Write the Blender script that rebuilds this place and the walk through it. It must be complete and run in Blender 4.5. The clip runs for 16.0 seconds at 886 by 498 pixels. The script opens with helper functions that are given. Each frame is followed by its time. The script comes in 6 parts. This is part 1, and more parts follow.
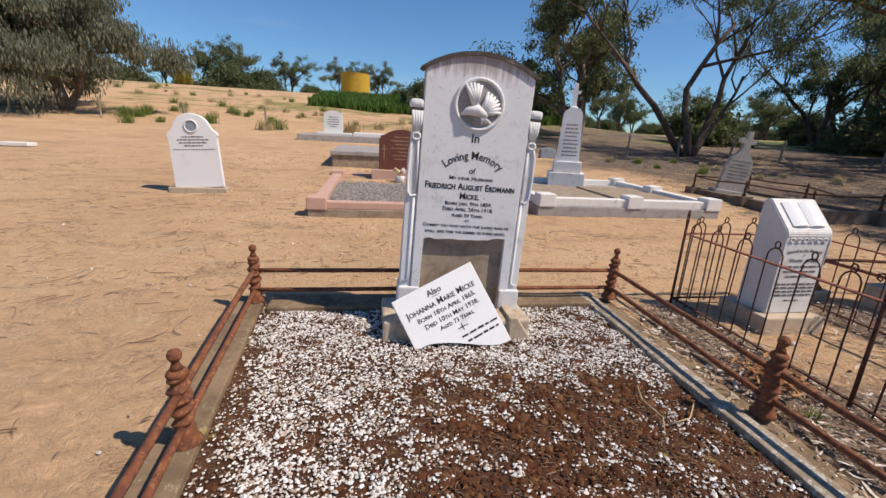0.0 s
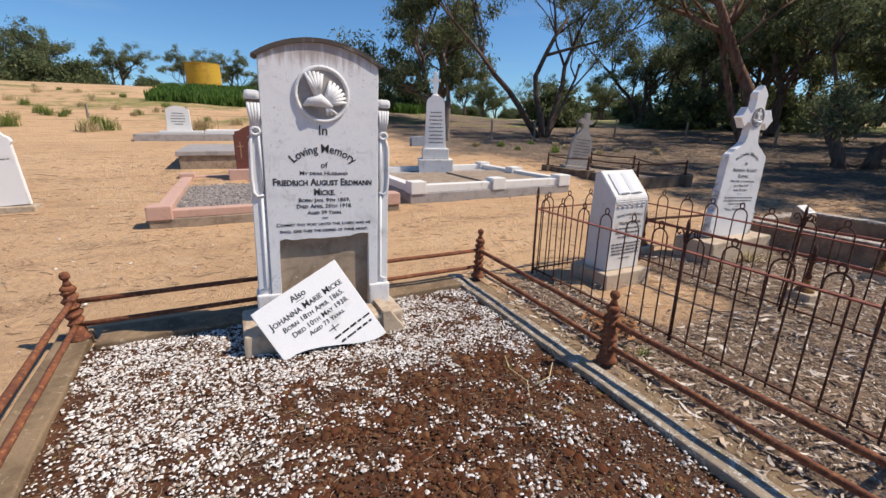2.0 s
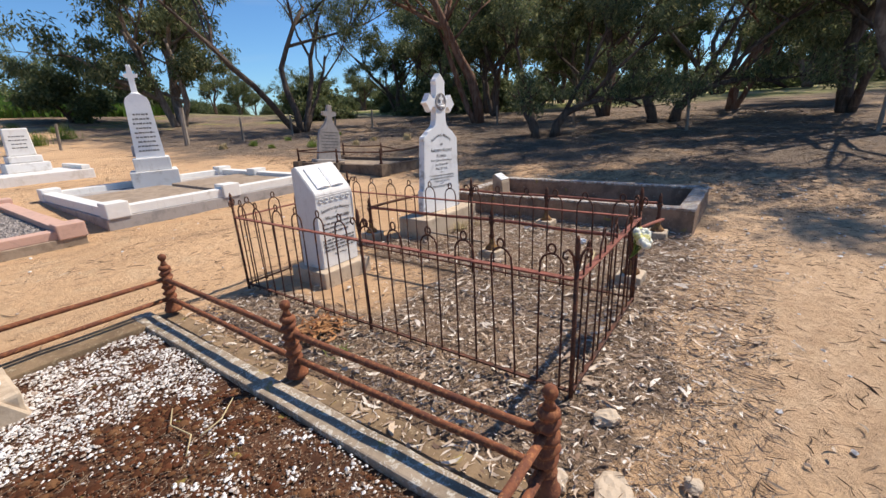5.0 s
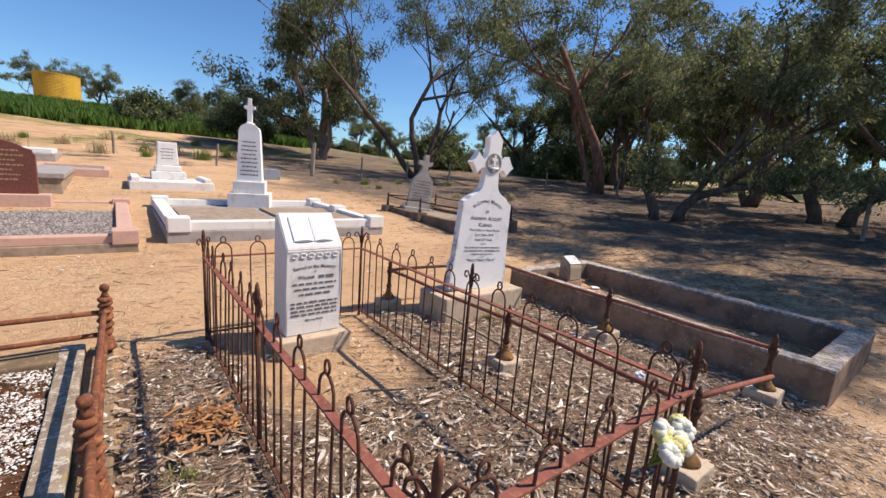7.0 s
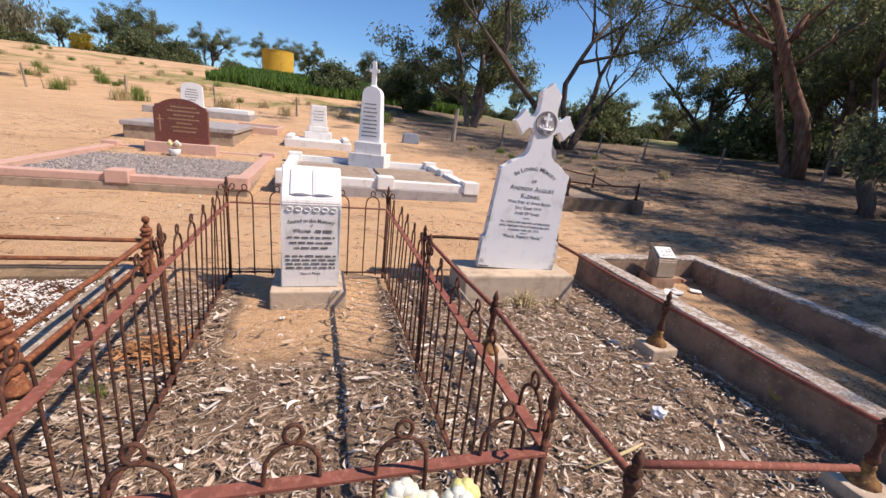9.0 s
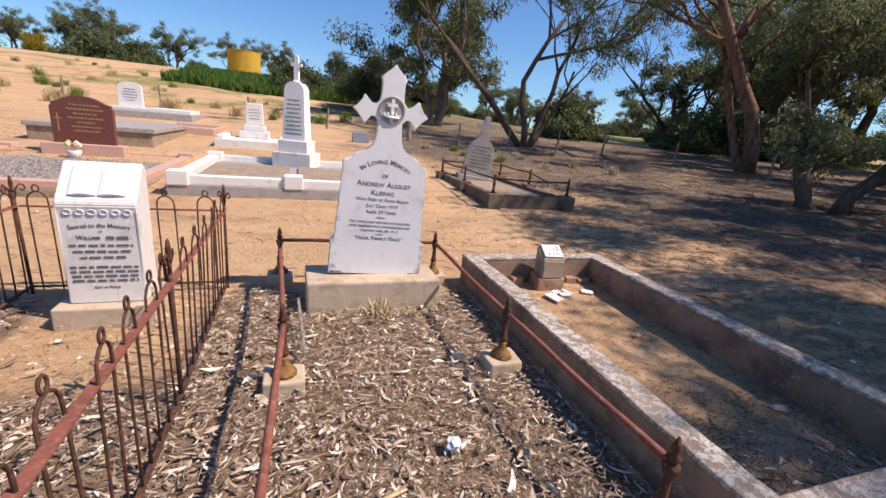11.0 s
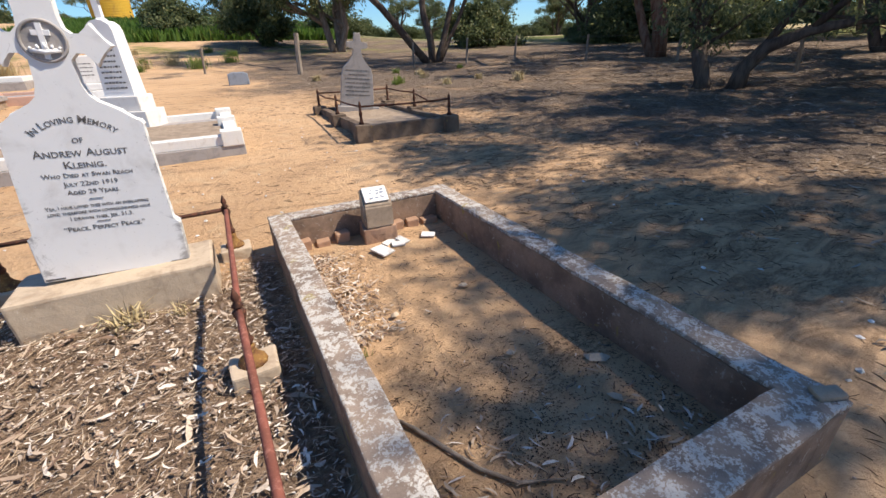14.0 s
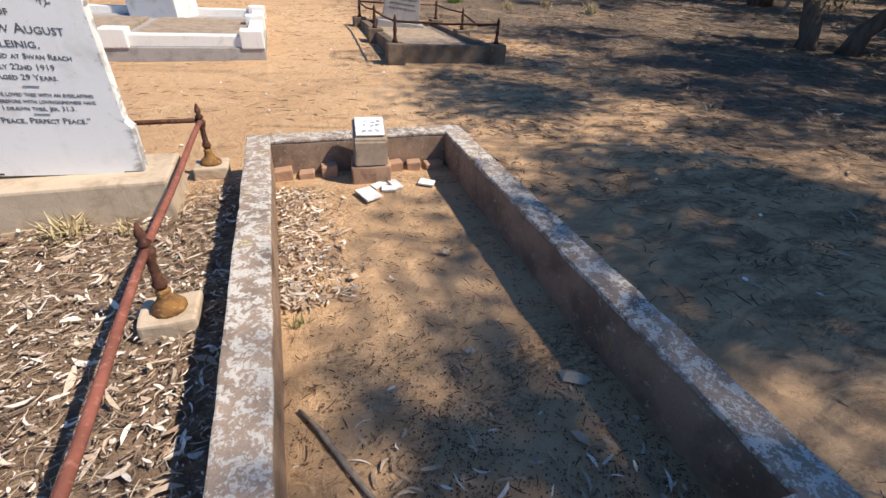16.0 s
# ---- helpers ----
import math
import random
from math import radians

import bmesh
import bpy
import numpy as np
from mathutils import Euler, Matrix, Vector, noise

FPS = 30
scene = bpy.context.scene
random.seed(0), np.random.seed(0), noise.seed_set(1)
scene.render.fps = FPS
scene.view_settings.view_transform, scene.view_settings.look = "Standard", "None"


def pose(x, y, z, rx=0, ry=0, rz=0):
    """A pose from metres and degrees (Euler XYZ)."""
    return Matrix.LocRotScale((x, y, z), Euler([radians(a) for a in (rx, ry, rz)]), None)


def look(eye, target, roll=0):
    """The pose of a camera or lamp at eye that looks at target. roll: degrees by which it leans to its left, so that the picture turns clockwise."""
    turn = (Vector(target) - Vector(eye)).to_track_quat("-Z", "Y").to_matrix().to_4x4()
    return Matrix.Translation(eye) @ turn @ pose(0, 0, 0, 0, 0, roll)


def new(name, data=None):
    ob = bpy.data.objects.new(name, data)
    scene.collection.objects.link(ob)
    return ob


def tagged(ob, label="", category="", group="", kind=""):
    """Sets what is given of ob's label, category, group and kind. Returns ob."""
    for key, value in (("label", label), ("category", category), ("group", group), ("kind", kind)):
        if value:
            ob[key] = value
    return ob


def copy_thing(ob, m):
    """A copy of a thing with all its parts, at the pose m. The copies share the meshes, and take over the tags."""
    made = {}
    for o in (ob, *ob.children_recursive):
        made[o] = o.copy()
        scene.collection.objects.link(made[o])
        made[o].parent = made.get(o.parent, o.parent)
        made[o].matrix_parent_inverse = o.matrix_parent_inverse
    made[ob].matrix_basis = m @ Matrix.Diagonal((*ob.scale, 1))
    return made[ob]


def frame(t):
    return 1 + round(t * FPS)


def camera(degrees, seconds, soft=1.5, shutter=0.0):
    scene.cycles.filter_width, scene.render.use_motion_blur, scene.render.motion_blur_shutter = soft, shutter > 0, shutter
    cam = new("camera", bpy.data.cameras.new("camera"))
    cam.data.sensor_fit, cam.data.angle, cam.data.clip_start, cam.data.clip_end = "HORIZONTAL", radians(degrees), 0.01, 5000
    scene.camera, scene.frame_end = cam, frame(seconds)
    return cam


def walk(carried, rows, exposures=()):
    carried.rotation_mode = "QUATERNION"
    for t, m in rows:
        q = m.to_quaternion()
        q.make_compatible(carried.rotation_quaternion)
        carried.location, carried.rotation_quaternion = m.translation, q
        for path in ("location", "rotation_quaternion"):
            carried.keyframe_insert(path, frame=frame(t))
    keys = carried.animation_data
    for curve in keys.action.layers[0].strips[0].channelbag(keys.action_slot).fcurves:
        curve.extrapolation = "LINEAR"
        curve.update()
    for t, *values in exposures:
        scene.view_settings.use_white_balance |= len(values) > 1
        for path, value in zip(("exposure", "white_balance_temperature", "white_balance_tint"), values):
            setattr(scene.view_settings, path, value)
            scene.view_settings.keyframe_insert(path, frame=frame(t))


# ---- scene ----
cam = camera(92.7, 16.0)
METRES, EYE, TILT, LEAN, TURN = 7.2, 1.5, 0.0, 0.0, -9.9
ROWS = [
    (0.0, 0.0, 0.0, 0.0, 0.89, -15.8, -3.13),
    (0.5, 0.0042, 0.0031, 0.0, -1.27, -15.76, -2.47),
    (1.0, 0.007, 0.0053, -0.0001, -4.15, -16.16, -1.06),
    (1.5, 0.0135, 0.0059, 0.0, -8.78, -16.33, -0.5),
    (2.0, 0.0232, 0.0046, 0.0006, -15.58, -16.47, -0.83),
    (2.5, 0.0315, 0.0035, -0.0003, -25.35, -16.67, 0.05),
    (3.0, 0.0365, 0.0021, -0.0021, -34.24, -17.32, 0.88),
    (3.5, 0.0451, -0.0042, -0.0013, -40.11, -17.88, 1.35),
    (4.0, 0.067, -0.0162, -0.0015, -45.1, -18.16, 3.04),
    (6.5, 0.2802, 0.0002, 0.0041, -36.27, -13.82, -0.37),
    (7.0, 0.3265, 0.01, 0.005, -27.37, -10.81, -4.43),
    (7.5, 0.374, 0.0134, 0.0004, -16.82, -12.23, -6.62),
    (8.0, 0.4232, 0.0034, 0.0047, -9.96, -16.16, -7.57),
    (10.5, 0.6284, 0.0333, 0.0055, -4.31, -16.29, -5.49),
    (11.0, 0.6709, 0.0499, 0.0076, -8.26, -16.3, -5.37),
    (11.5, 0.7049, 0.0569, 0.0042, -8.3, -16.56, -4.42),
    (12.0, 0.7453, 0.0544, 0.0031, -8.51, -18.22, -1.71),
    (12.5, 0.7815, 0.0687, 0.0006, -14.01, -19.44, -2.17),
    (13.0, 0.8102, 0.0963, 0.0048, -16.86, -21.5, -1.49),
    (13.5, 0.8275, 0.1107, 0.0024, -18.44, -24.04, -0.11),
    (14.0, 0.8608, 0.1203, 0.003, -17.52, -25.55, 2.09),
    (14.5, 0.8902, 0.1256, 0.0052, -16.29, -25.23, 2.87),
    (15.0, 0.9111, 0.1486, 0.007, -15.28, -24.08, -0.67),
    (15.5, 0.9236, 0.169, -0.0001, -13.73, -27.69, -2.77),
    (16.0, 0.9225, 0.1747, -0.0104, -8.77, -34.07, -3.33),
]
walk(cam, [(t, pose(0, 0, EYE, TILT, LEAN, TURN) @ pose(METRES * x, METRES * y, METRES * z, 90 + pitch, roll, yaw)) for t, x, y, z, yaw, pitch, roll in ROWS],
     [(0.0, -0.05, 6680, 12), (3.0, 0.15, 6550, 10), (6.5, 0.29, 6700, 12), (8.0, 0.28, 6780, 18), (11.0, 0.29, 6780, 18), (12.5, 0.35, 6700, 12), (16.0, 0.41, 6700, 10)])

# ---- light ----
SUN = Vector((0.55, -0.27, 0.79)).normalized()
world = bpy.data.worlds.new("sky_world")
scene.world = world
world.use_nodes = True
wt = world.node_tree
wt.nodes.clear()
sky = wt.nodes.new("ShaderNodeTexSky")
sky.sky_type, sky.sun_disc = "NISHITA", False
sky.sun_elevation = math.asin(SUN.z)
sky.sun_rotation = math.atan2(SUN.x, SUN.y)
sky.air_density, sky.dust_density, sky.ozone_density = 1.0, 0.1, 3.0
wbg = wt.nodes.new("ShaderNodeBackground")
wbg.inputs["Strength"].default_value = 0.088
wout = wt.nodes.new("ShaderNodeOutputWorld")
# deep clear blue, with a few thin wisps of high cloud
clear = wt.nodes.new("ShaderNodeMix")
clear.data_type, clear.blend_type = "RGBA", "MULTIPLY"
clear.inputs[0].default_value = 1.0
clear.inputs[7].default_value = (0.70, 1.04, 1.36, 1)
wt.links.new(sky.outputs[0], clear.inputs[6])
way = wt.nodes.new("ShaderNodeTexCoord")
flat = wt.nodes.new("ShaderNodeMapping")
flat.inputs["Scale"].default_value = (2.2, 2.2, 9.0)
wisp = wt.nodes.new("ShaderNodeTexNoise")
wisp.inputs["Scale"].default_value, wisp.inputs["Detail"].default_value, wisp.inputs["Distortion"].default_value = 1.6, 6, 0.6
thin = wt.nodes.new("ShaderNodeMapRange")
thin.inputs["From Min"].default_value, thin.inputs["From Max"].default_value, thin.inputs["To Max"].default_value = 0.60, 0.80, 0.14
cloud = wt.nodes.new("ShaderNodeMix")
cloud.data_type = "RGBA"
cloud.inputs[7].default_value = (6.0, 6.6, 7.2, 1)
wt.links.new(way.outputs["Generated"], flat.inputs[0])
wt.links.new(flat.outputs[0], wisp.inputs["Vector"])
wt.links.new(wisp.outputs["Fac"], thin.inputs["Value"])
wt.links.new(thin.outputs[0], cloud.inputs[0])
wt.links.new(clear.outputs[2], cloud.inputs[6])
wt.links.new(cloud.outputs[2], wbg.inputs[0])
wt.links.new(wbg.outputs[0], wout.inputs[0])
sun_data = bpy.data.lights.new("sun", "SUN")
sun_data.energy, sun_data.angle, sun_data.color = 5.2, radians(0.53), (1.0, 0.90, 0.78)
sun_lamp = new("sun", sun_data)
sun_lamp.matrix_world = look((SUN * 40)[:], (0, 0, 0))


# ---- materials ----
class Nodes:
    """A small builder of node trees."""

    def __init__(self, name):
        self.mat = bpy.data.materials.new(name)
        self.mat.use_nodes = True
        self.t = self.mat.node_tree
        self.t.nodes.clear()
        self.out = self.t.nodes.new("ShaderNodeOutputMaterial")
        self.bsdf = self.t.nodes.new("ShaderNodeBsdfPrincipled")
        self.t.links.new(self.bsdf.outputs[0], self.out.inputs[0])
        self.place = None

    def put(self, socket, value):
        if isinstance(value, bpy.types.NodeSocket):
            self.t.links.new(value, socket)
        elif isinstance(value, (tuple, list)) and len(value) == 3 and socket.type == "RGBA":
            socket.default_value = (*value, 1)
        else:
            socket.default_value = value

    def coords(self):
        if self.place is None:
            self.place = self.t.nodes.new("ShaderNodeTexCoord").outputs["Object"]
        return self.place

    def world_place(self):
        return self.t.nodes.new("ShaderNodeNewGeometry").outputs["Position"]

    def scaled(self, sx, sy, sz, vec=None):
        n = self.t.nodes.new("ShaderNodeMapping")
        n.inputs["Scale"].default_value = (sx, sy, sz)
        self.put(n.inputs[0], vec if vec else self.coords())
        return n.outputs[0]

    def noise(self, scale, detail=4, rough=0.55, vec=None, warp=0.0):
        n = self.t.nodes.new("ShaderNodeTexNoise")
        n.inputs["Scale"].default_value, n.inputs["Detail"].default_value = scale, detail
        n.inputs["Roughness"].default_value, n.inputs["Distortion"].default_value = rough, warp
        self.put(n.inputs["Vector"], vec if vec else self.coords())
        return n.outputs["Fac"]

    def cells(self, scale, vec=None, feature="F1", out="Distance"):
        n = self.t.nodes.new("ShaderNodeTexVoronoi")
        n.feature = feature
        n.inputs["Scale"].default_value = scale
        self.put(n.inputs["Vector"], vec if vec else self.coords())
        return n.outputs[out]

    def ramp(self, value, a, b):
        n = self.t.nodes.new("ShaderNodeMapRange")
        n.interpolation_type = "SMOOTHSTEP"
        self.put(n.inputs["Value"], value)
        n.inputs["From Min"].default_value, n.inputs["From Max"].default_value = a, b
        return n.outputs[0]

    def math(self, op, a, b=0.0):
        n = self.t.nodes.new("ShaderNodeMath")
        n.operation = op
        self.put(n.inputs[0], a)
        self.put(n.inputs[1], b)
        return n.outputs[0]

    def mix(self, fac, a, b, kind="MIX"):
        n = self.t.nodes.new("ShaderNodeMix")
        n.data_type, n.blend_type = "RGBA", kind
        self.put(n.inputs[0], fac)
        self.put(n.inputs[6], a)
        self.put(n.inputs[7], b)
        return n.outputs[2]

    def axis(self, vec, which):
        n = self.t.nodes.new("ShaderNodeSeparateXYZ")
        self.put(n.inputs[0], vec)
        return n.outputs[which]

    def bump(self, height, strength=0.4, distance=0.01, after=None):
        n = self.t.nodes.new("ShaderNodeBump")
        n.inputs["Strength"].default_value, n.inputs["Distance"].default_value = strength, distance
        self.put(n.inputs["Height"], height)
        if after:
            self.put(n.inputs["Normal"], after)
        return n.outputs[0]

    def random(self):
        return self.t.nodes.new("ShaderNodeObjectInfo").outputs["Random"]

    def island(self):
        return self.t.nodes.new("ShaderNodeNewGeometry").outputs["Random Per Island"]

    def done(self, colour, rough=0.8, normal=None, metal=0.0, spec=0.3):
        self.put(self.bsdf.inputs["Base Color"], colour)
        self.put(self.bsdf.inputs["Roughness"], rough)
        self.put(self.bsdf.inputs["Metallic"], metal)
        self.put(self.bsdf.inputs["Specular IOR Level"], spec)
        if normal:
            self.put(self.bsdf.inputs["Normal"], normal)
        return self.mat


def weathered(name, base, dirt, scale=6.0, amount=(0.5, 0.7), grain=90.0, rough=0.75, bump=0.3, streak=True, spot=None):
    """Stone or plaster: a base colour, broad stains, vertical streaks, fine grain, some lichen spots."""
    n = Nodes(name)
    broad = n.ramp(n.noise(scale, 6, 0.65, warp=0.4), *amount)
    c = n.mix(broad, base, dirt)
    if streak:
        run = n.ramp(n.noise(5.0, 5, 0.6, n.scaled(6, 6, 0.7)), 0.55, 0.75)
        c = n.mix(n.math("MULTIPLY", run, 0.45), c, dirt)
    fine = n.noise(grain, 3, 0.7)
    c = n.mix(n.math("MULTIPLY", n.ramp(fine, 0.3, 0.75), 0.22), c, (base[0] * 0.6, base[1] * 0.6, base[2] * 0.6))
    # thin scratches and chips
    scratch = n.ramp(n.noise(26, 3, 0.6, n.scaled(1.0, 1.0, 3.2), 1.5), 0.70, 0.74)
    c = n.mix(n.math("MULTIPLY", scratch, 0.55), c, dirt)
    if spot:
        s = n.ramp(n.noise(scale * 5, 4, 0.7, warp=0.6), spot[1], spot[1] + 0.06)
        c = n.mix(s, c, spot[0])
    b = n.bump(fine, bump, 0.004, n.bump(n.noise(scale * 2, 5, 0.6), bump, 0.012))
    return n.done(c, rough, b, spec=0.25)


def sand_ground():
    n = Nodes("sandy_ground")
    p = n.world_place()
    x, y = n.axis(p, 0), n.axis(p, 1)
    big, mid, fine = n.noise(0.35, 5, 0.6, p), n.noise(2.6, 6, 0.65, p, 0.6), n.noise(55, 4, 0.75, p)
    c = n.mix(n.ramp(big, 0.35, 0.65), (0.63, 0.412, 0.238), (0.54, 0.346, 0.195))
    c = n.mix(n.math("MULTIPLY", n.ramp(mid, 0.5, 0.72), 0.7), c, (0.62, 0.45, 0.28))
    c = n.mix(n.math("MULTIPLY", n.ramp(fine, 0.52, 0.72), 0.35), c, (0.34, 0.2, 0.1))
    grit = n.ramp(n.noise(15, 6, 0.75, p, 0.8), 0.54, 0.68)
    c = n.mix(n.math("MULTIPLY", grit, n.math("ADD", 0.15, n.math("MULTIPLY", n.ramp(n.noise(0.8, 4, 0.6, p), 0.4, 0.7), 0.5))), c, (0.36, 0.235, 0.135))
    # thin drifts of dry leaf litter
    drift = n.noise(1.1, 7, 0.72, n.scaled(0.8, 2.0, 1, p), 0.9)
    c = n.mix(n.math("MULTIPLY", n.ramp(drift, 0.5, 0.66), n.ramp(n.noise(28, 4, 0.7, n.scaled(1, 2.2, 1, p)), 0.42, 0.62)), c, (0.19, 0.12, 0.07))
    # paler trodden earth along the front of the graves
    c = n.mix(n.math("MULTIPLY", n.math("MULTIPLY", n.math("SUBTRACT", 1.0, n.ramp(y, -0.2, 1.0)), n.ramp(x, 2.0, 3.4)), 0.45), c, n.mix(n.ramp(n.noise(4.5, 7, 0.75, p, 0.8), 0.4, 0.6), (0.62, 0.47, 0.33), (0.46, 0.335, 0.225)))
    # needle drifts where the trees reach over the sand, darkened to deepen tree shade
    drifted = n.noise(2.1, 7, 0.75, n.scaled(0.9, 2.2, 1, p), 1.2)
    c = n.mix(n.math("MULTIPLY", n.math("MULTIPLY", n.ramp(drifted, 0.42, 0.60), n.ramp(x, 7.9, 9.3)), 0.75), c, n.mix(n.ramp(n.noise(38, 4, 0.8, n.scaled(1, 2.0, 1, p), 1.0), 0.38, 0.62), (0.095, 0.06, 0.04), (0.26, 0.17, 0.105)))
    # crusted, trodden patches
    crust = n.ramp(n.noise(6.5, 7, 0.78, p, 1.1), 0.47, 0.60)
    c = n.mix(n.math("MULTIPLY", crust, 0.30), c, (0.47, 0.315, 0.19))
    # grey bark and leaf litter below the trees, with tree shade toned in
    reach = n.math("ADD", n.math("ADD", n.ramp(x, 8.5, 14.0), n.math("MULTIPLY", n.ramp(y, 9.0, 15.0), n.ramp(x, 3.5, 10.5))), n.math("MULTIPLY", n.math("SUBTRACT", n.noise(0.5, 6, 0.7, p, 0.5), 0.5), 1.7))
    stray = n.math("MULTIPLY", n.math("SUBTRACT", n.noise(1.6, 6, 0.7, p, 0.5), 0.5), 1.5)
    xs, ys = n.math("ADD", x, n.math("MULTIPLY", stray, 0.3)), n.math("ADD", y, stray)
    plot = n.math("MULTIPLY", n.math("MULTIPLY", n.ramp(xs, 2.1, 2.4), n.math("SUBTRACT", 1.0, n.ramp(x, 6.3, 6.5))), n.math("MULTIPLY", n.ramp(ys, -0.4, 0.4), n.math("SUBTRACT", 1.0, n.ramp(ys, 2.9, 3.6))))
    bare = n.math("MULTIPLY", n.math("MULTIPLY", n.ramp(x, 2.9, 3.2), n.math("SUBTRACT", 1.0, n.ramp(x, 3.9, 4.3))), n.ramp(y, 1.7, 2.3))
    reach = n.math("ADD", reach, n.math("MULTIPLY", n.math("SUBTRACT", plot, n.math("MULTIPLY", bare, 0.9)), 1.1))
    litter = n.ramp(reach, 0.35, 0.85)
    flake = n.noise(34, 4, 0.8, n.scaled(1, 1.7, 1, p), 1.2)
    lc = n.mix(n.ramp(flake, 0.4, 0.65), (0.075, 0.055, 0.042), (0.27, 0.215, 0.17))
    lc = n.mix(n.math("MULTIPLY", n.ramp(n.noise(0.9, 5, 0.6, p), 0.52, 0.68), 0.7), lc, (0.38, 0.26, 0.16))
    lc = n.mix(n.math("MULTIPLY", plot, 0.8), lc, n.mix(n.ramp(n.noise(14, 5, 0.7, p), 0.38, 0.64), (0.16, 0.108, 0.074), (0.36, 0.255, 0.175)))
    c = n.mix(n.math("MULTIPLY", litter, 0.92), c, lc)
    # green and straw growth past the wire fence
    past = n.math("MULTIPLY", n.ramp(y, 25.0, 29.0), n.ramp(n.noise(0.16, 6, 0.65, p, 0.5), 0.5, 0.62))
    c = n.mix(n.math("MULTIPLY", past, 0.85), c, n.mix(n.ramp(n.noise(1.7, 5, 0.7, p), 0.4, 0.6), (0.10, 0.15, 0.03), (0.33, 0.26, 0.11)))
    far = n.ramp(n.math("ADD", x, n.math("MULTIPLY", y, 0.35)), 36.0, 46.0)
    c = n.mix(far, c, n.mix(n.ramp(n.noise(0.12, 6, 0.6, p), 0.42, 0.6), (0.17, 0.19, 0.06), (0.42, 0.34, 0.2)))
    b = n.bump(fine, 0.5, 0.012, n.bump(n.noise(9, 7, 0.75, p, 0.8), 0.8, 0.07, n.bump(n.math("MULTIPLY", flake, litter), 0.6, 0.03)))
    return n.done(c, 0.95, b, spec=0.15)


def rust_mat(name, a, b, c):
    n = Nodes(name)
    col = n.mix(n.ramp(n.noise(11, 5, 0.7), 0.38, 0.62), a, b)
    col = n.mix(n.ramp(n.noise(40, 4, 0.7), 0.5, 0.68), col, c)
    return n.done(col, 0.85, n.bump(n.noise(70, 5, 0.75), 0.5, 0.004), 0.0, 0.3)


def lichen_concrete(name, base, dark, pale, cover):
    n = Nodes(name)
    p = n.world_place()
    c = n.mix(n.ramp(n.noise(4, 6, 0.65, p), 0.38, 0.66), base, dark)
    mixed = n.math("ADD", n.math("MULTIPLY", n.noise(17, 5, 0.7, p, 0.5), 0.6), n.math("MULTIPLY", n.noise(75, 4, 0.7, p, 0.4), 0.4))
    blot = n.ramp(mixed, cover, cover + 0.045)
    c = n.mix(blot, c, n.mix(n.noise(80, 3, 0.6, p), pale, (pale[0] * 0.75, pale[1] * 0.75, pale[2] * 0.72)))
    c = n.mix(n.math("MULTIPLY", n.ramp(n.noise(120, 3, 0.7, p), 0.52, 0.7), 0.5), c, dark)
    c = n.mix(n.math("MULTIPLY", n.ramp(n.noise(7, 5, 0.6, p, 0.5), 0.64, 0.7), 0.7), c, (0.32, 0.25, 0.06))
    return n.done(c, 0.92, n.bump(n.noise(45, 6, 0.75, p), 0.55, 0.008, n.bump(blot, 0.3, 0.004)), spec=0.2)


def varied(name, tones, rough=0.85, per="island", bump=0.3, scale=60.0, spec=0.25, grain=0.4):
    """Small pieces, each in a tone of its own between the tones given."""
    n = Nodes(name)
    r = n.island() if per == "island" else n.random()
    c = n.mix(n.ramp(r, 0.0, 0.55), tones[0], tones[1])
    if len(tones) > 2:
        c = n.mix(n.ramp(r, 0.6, 0.95), c, tones[2])
    f = n.noise(scale, 3, 0.7)
    c = n.mix(n.math("MULTIPLY", n.ramp(f, 0.45, 0.75), grain), c, tuple(v * 0.45 for v in tones[0]))
    return n.done(c, rough, n.bump(f, bump, 0.003), spec=spec)


def leaf_mat(name, tones):
    n = Nodes(name)
    r = n.island()
    c = n.mix(n.ramp(r, 0.0, 0.7), tones[0], tones[1])
    c = n.mix(n.ramp(r, 0.82, 1.0), c, tones[2])
    n.done(c, 0.62, spec=0.25)
    tr = n.t.nodes.new("ShaderNodeBsdfTranslucent")
    n.put(tr.inputs[0], c)
    mx = n.t.nodes.new("ShaderNodeMixShader")
    mx.inputs[0].default_value = 0.45
    n.t.links.new(n.bsdf.outputs[0], mx.inputs[1])
    n.t.links.new(tr.outputs[0], mx.inputs[2])
    n.t.links.new(mx.outputs[0], n.out.inputs[0])
    return n.mat


def bark_mat(name, a, b, c):
    n = Nodes(name)
    v = n.scaled(7, 7, 1.1)
    col = n.mix(n.ramp(n.noise(1.6, 6, 0.65, v), 0.38, 0.6), a, b)
    col = n.mix(n.ramp(n.noise(0.6, 4, 0.6), 0.5, 0.66), col, c)
    return n.done(col, 0.92, n.bump(n.noise(3, 6, 0.7, v), 0.8, 0.03), spec=0.15)


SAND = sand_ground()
MARBLE = weathered("weathered_white_marble", (0.74, 0.74, 0.74), (0.38, 0.355, 0.33), 5.0, (0.52, 0.82), spot=((0.16, 0.14, 0.12), 0.74), bump=0.2)


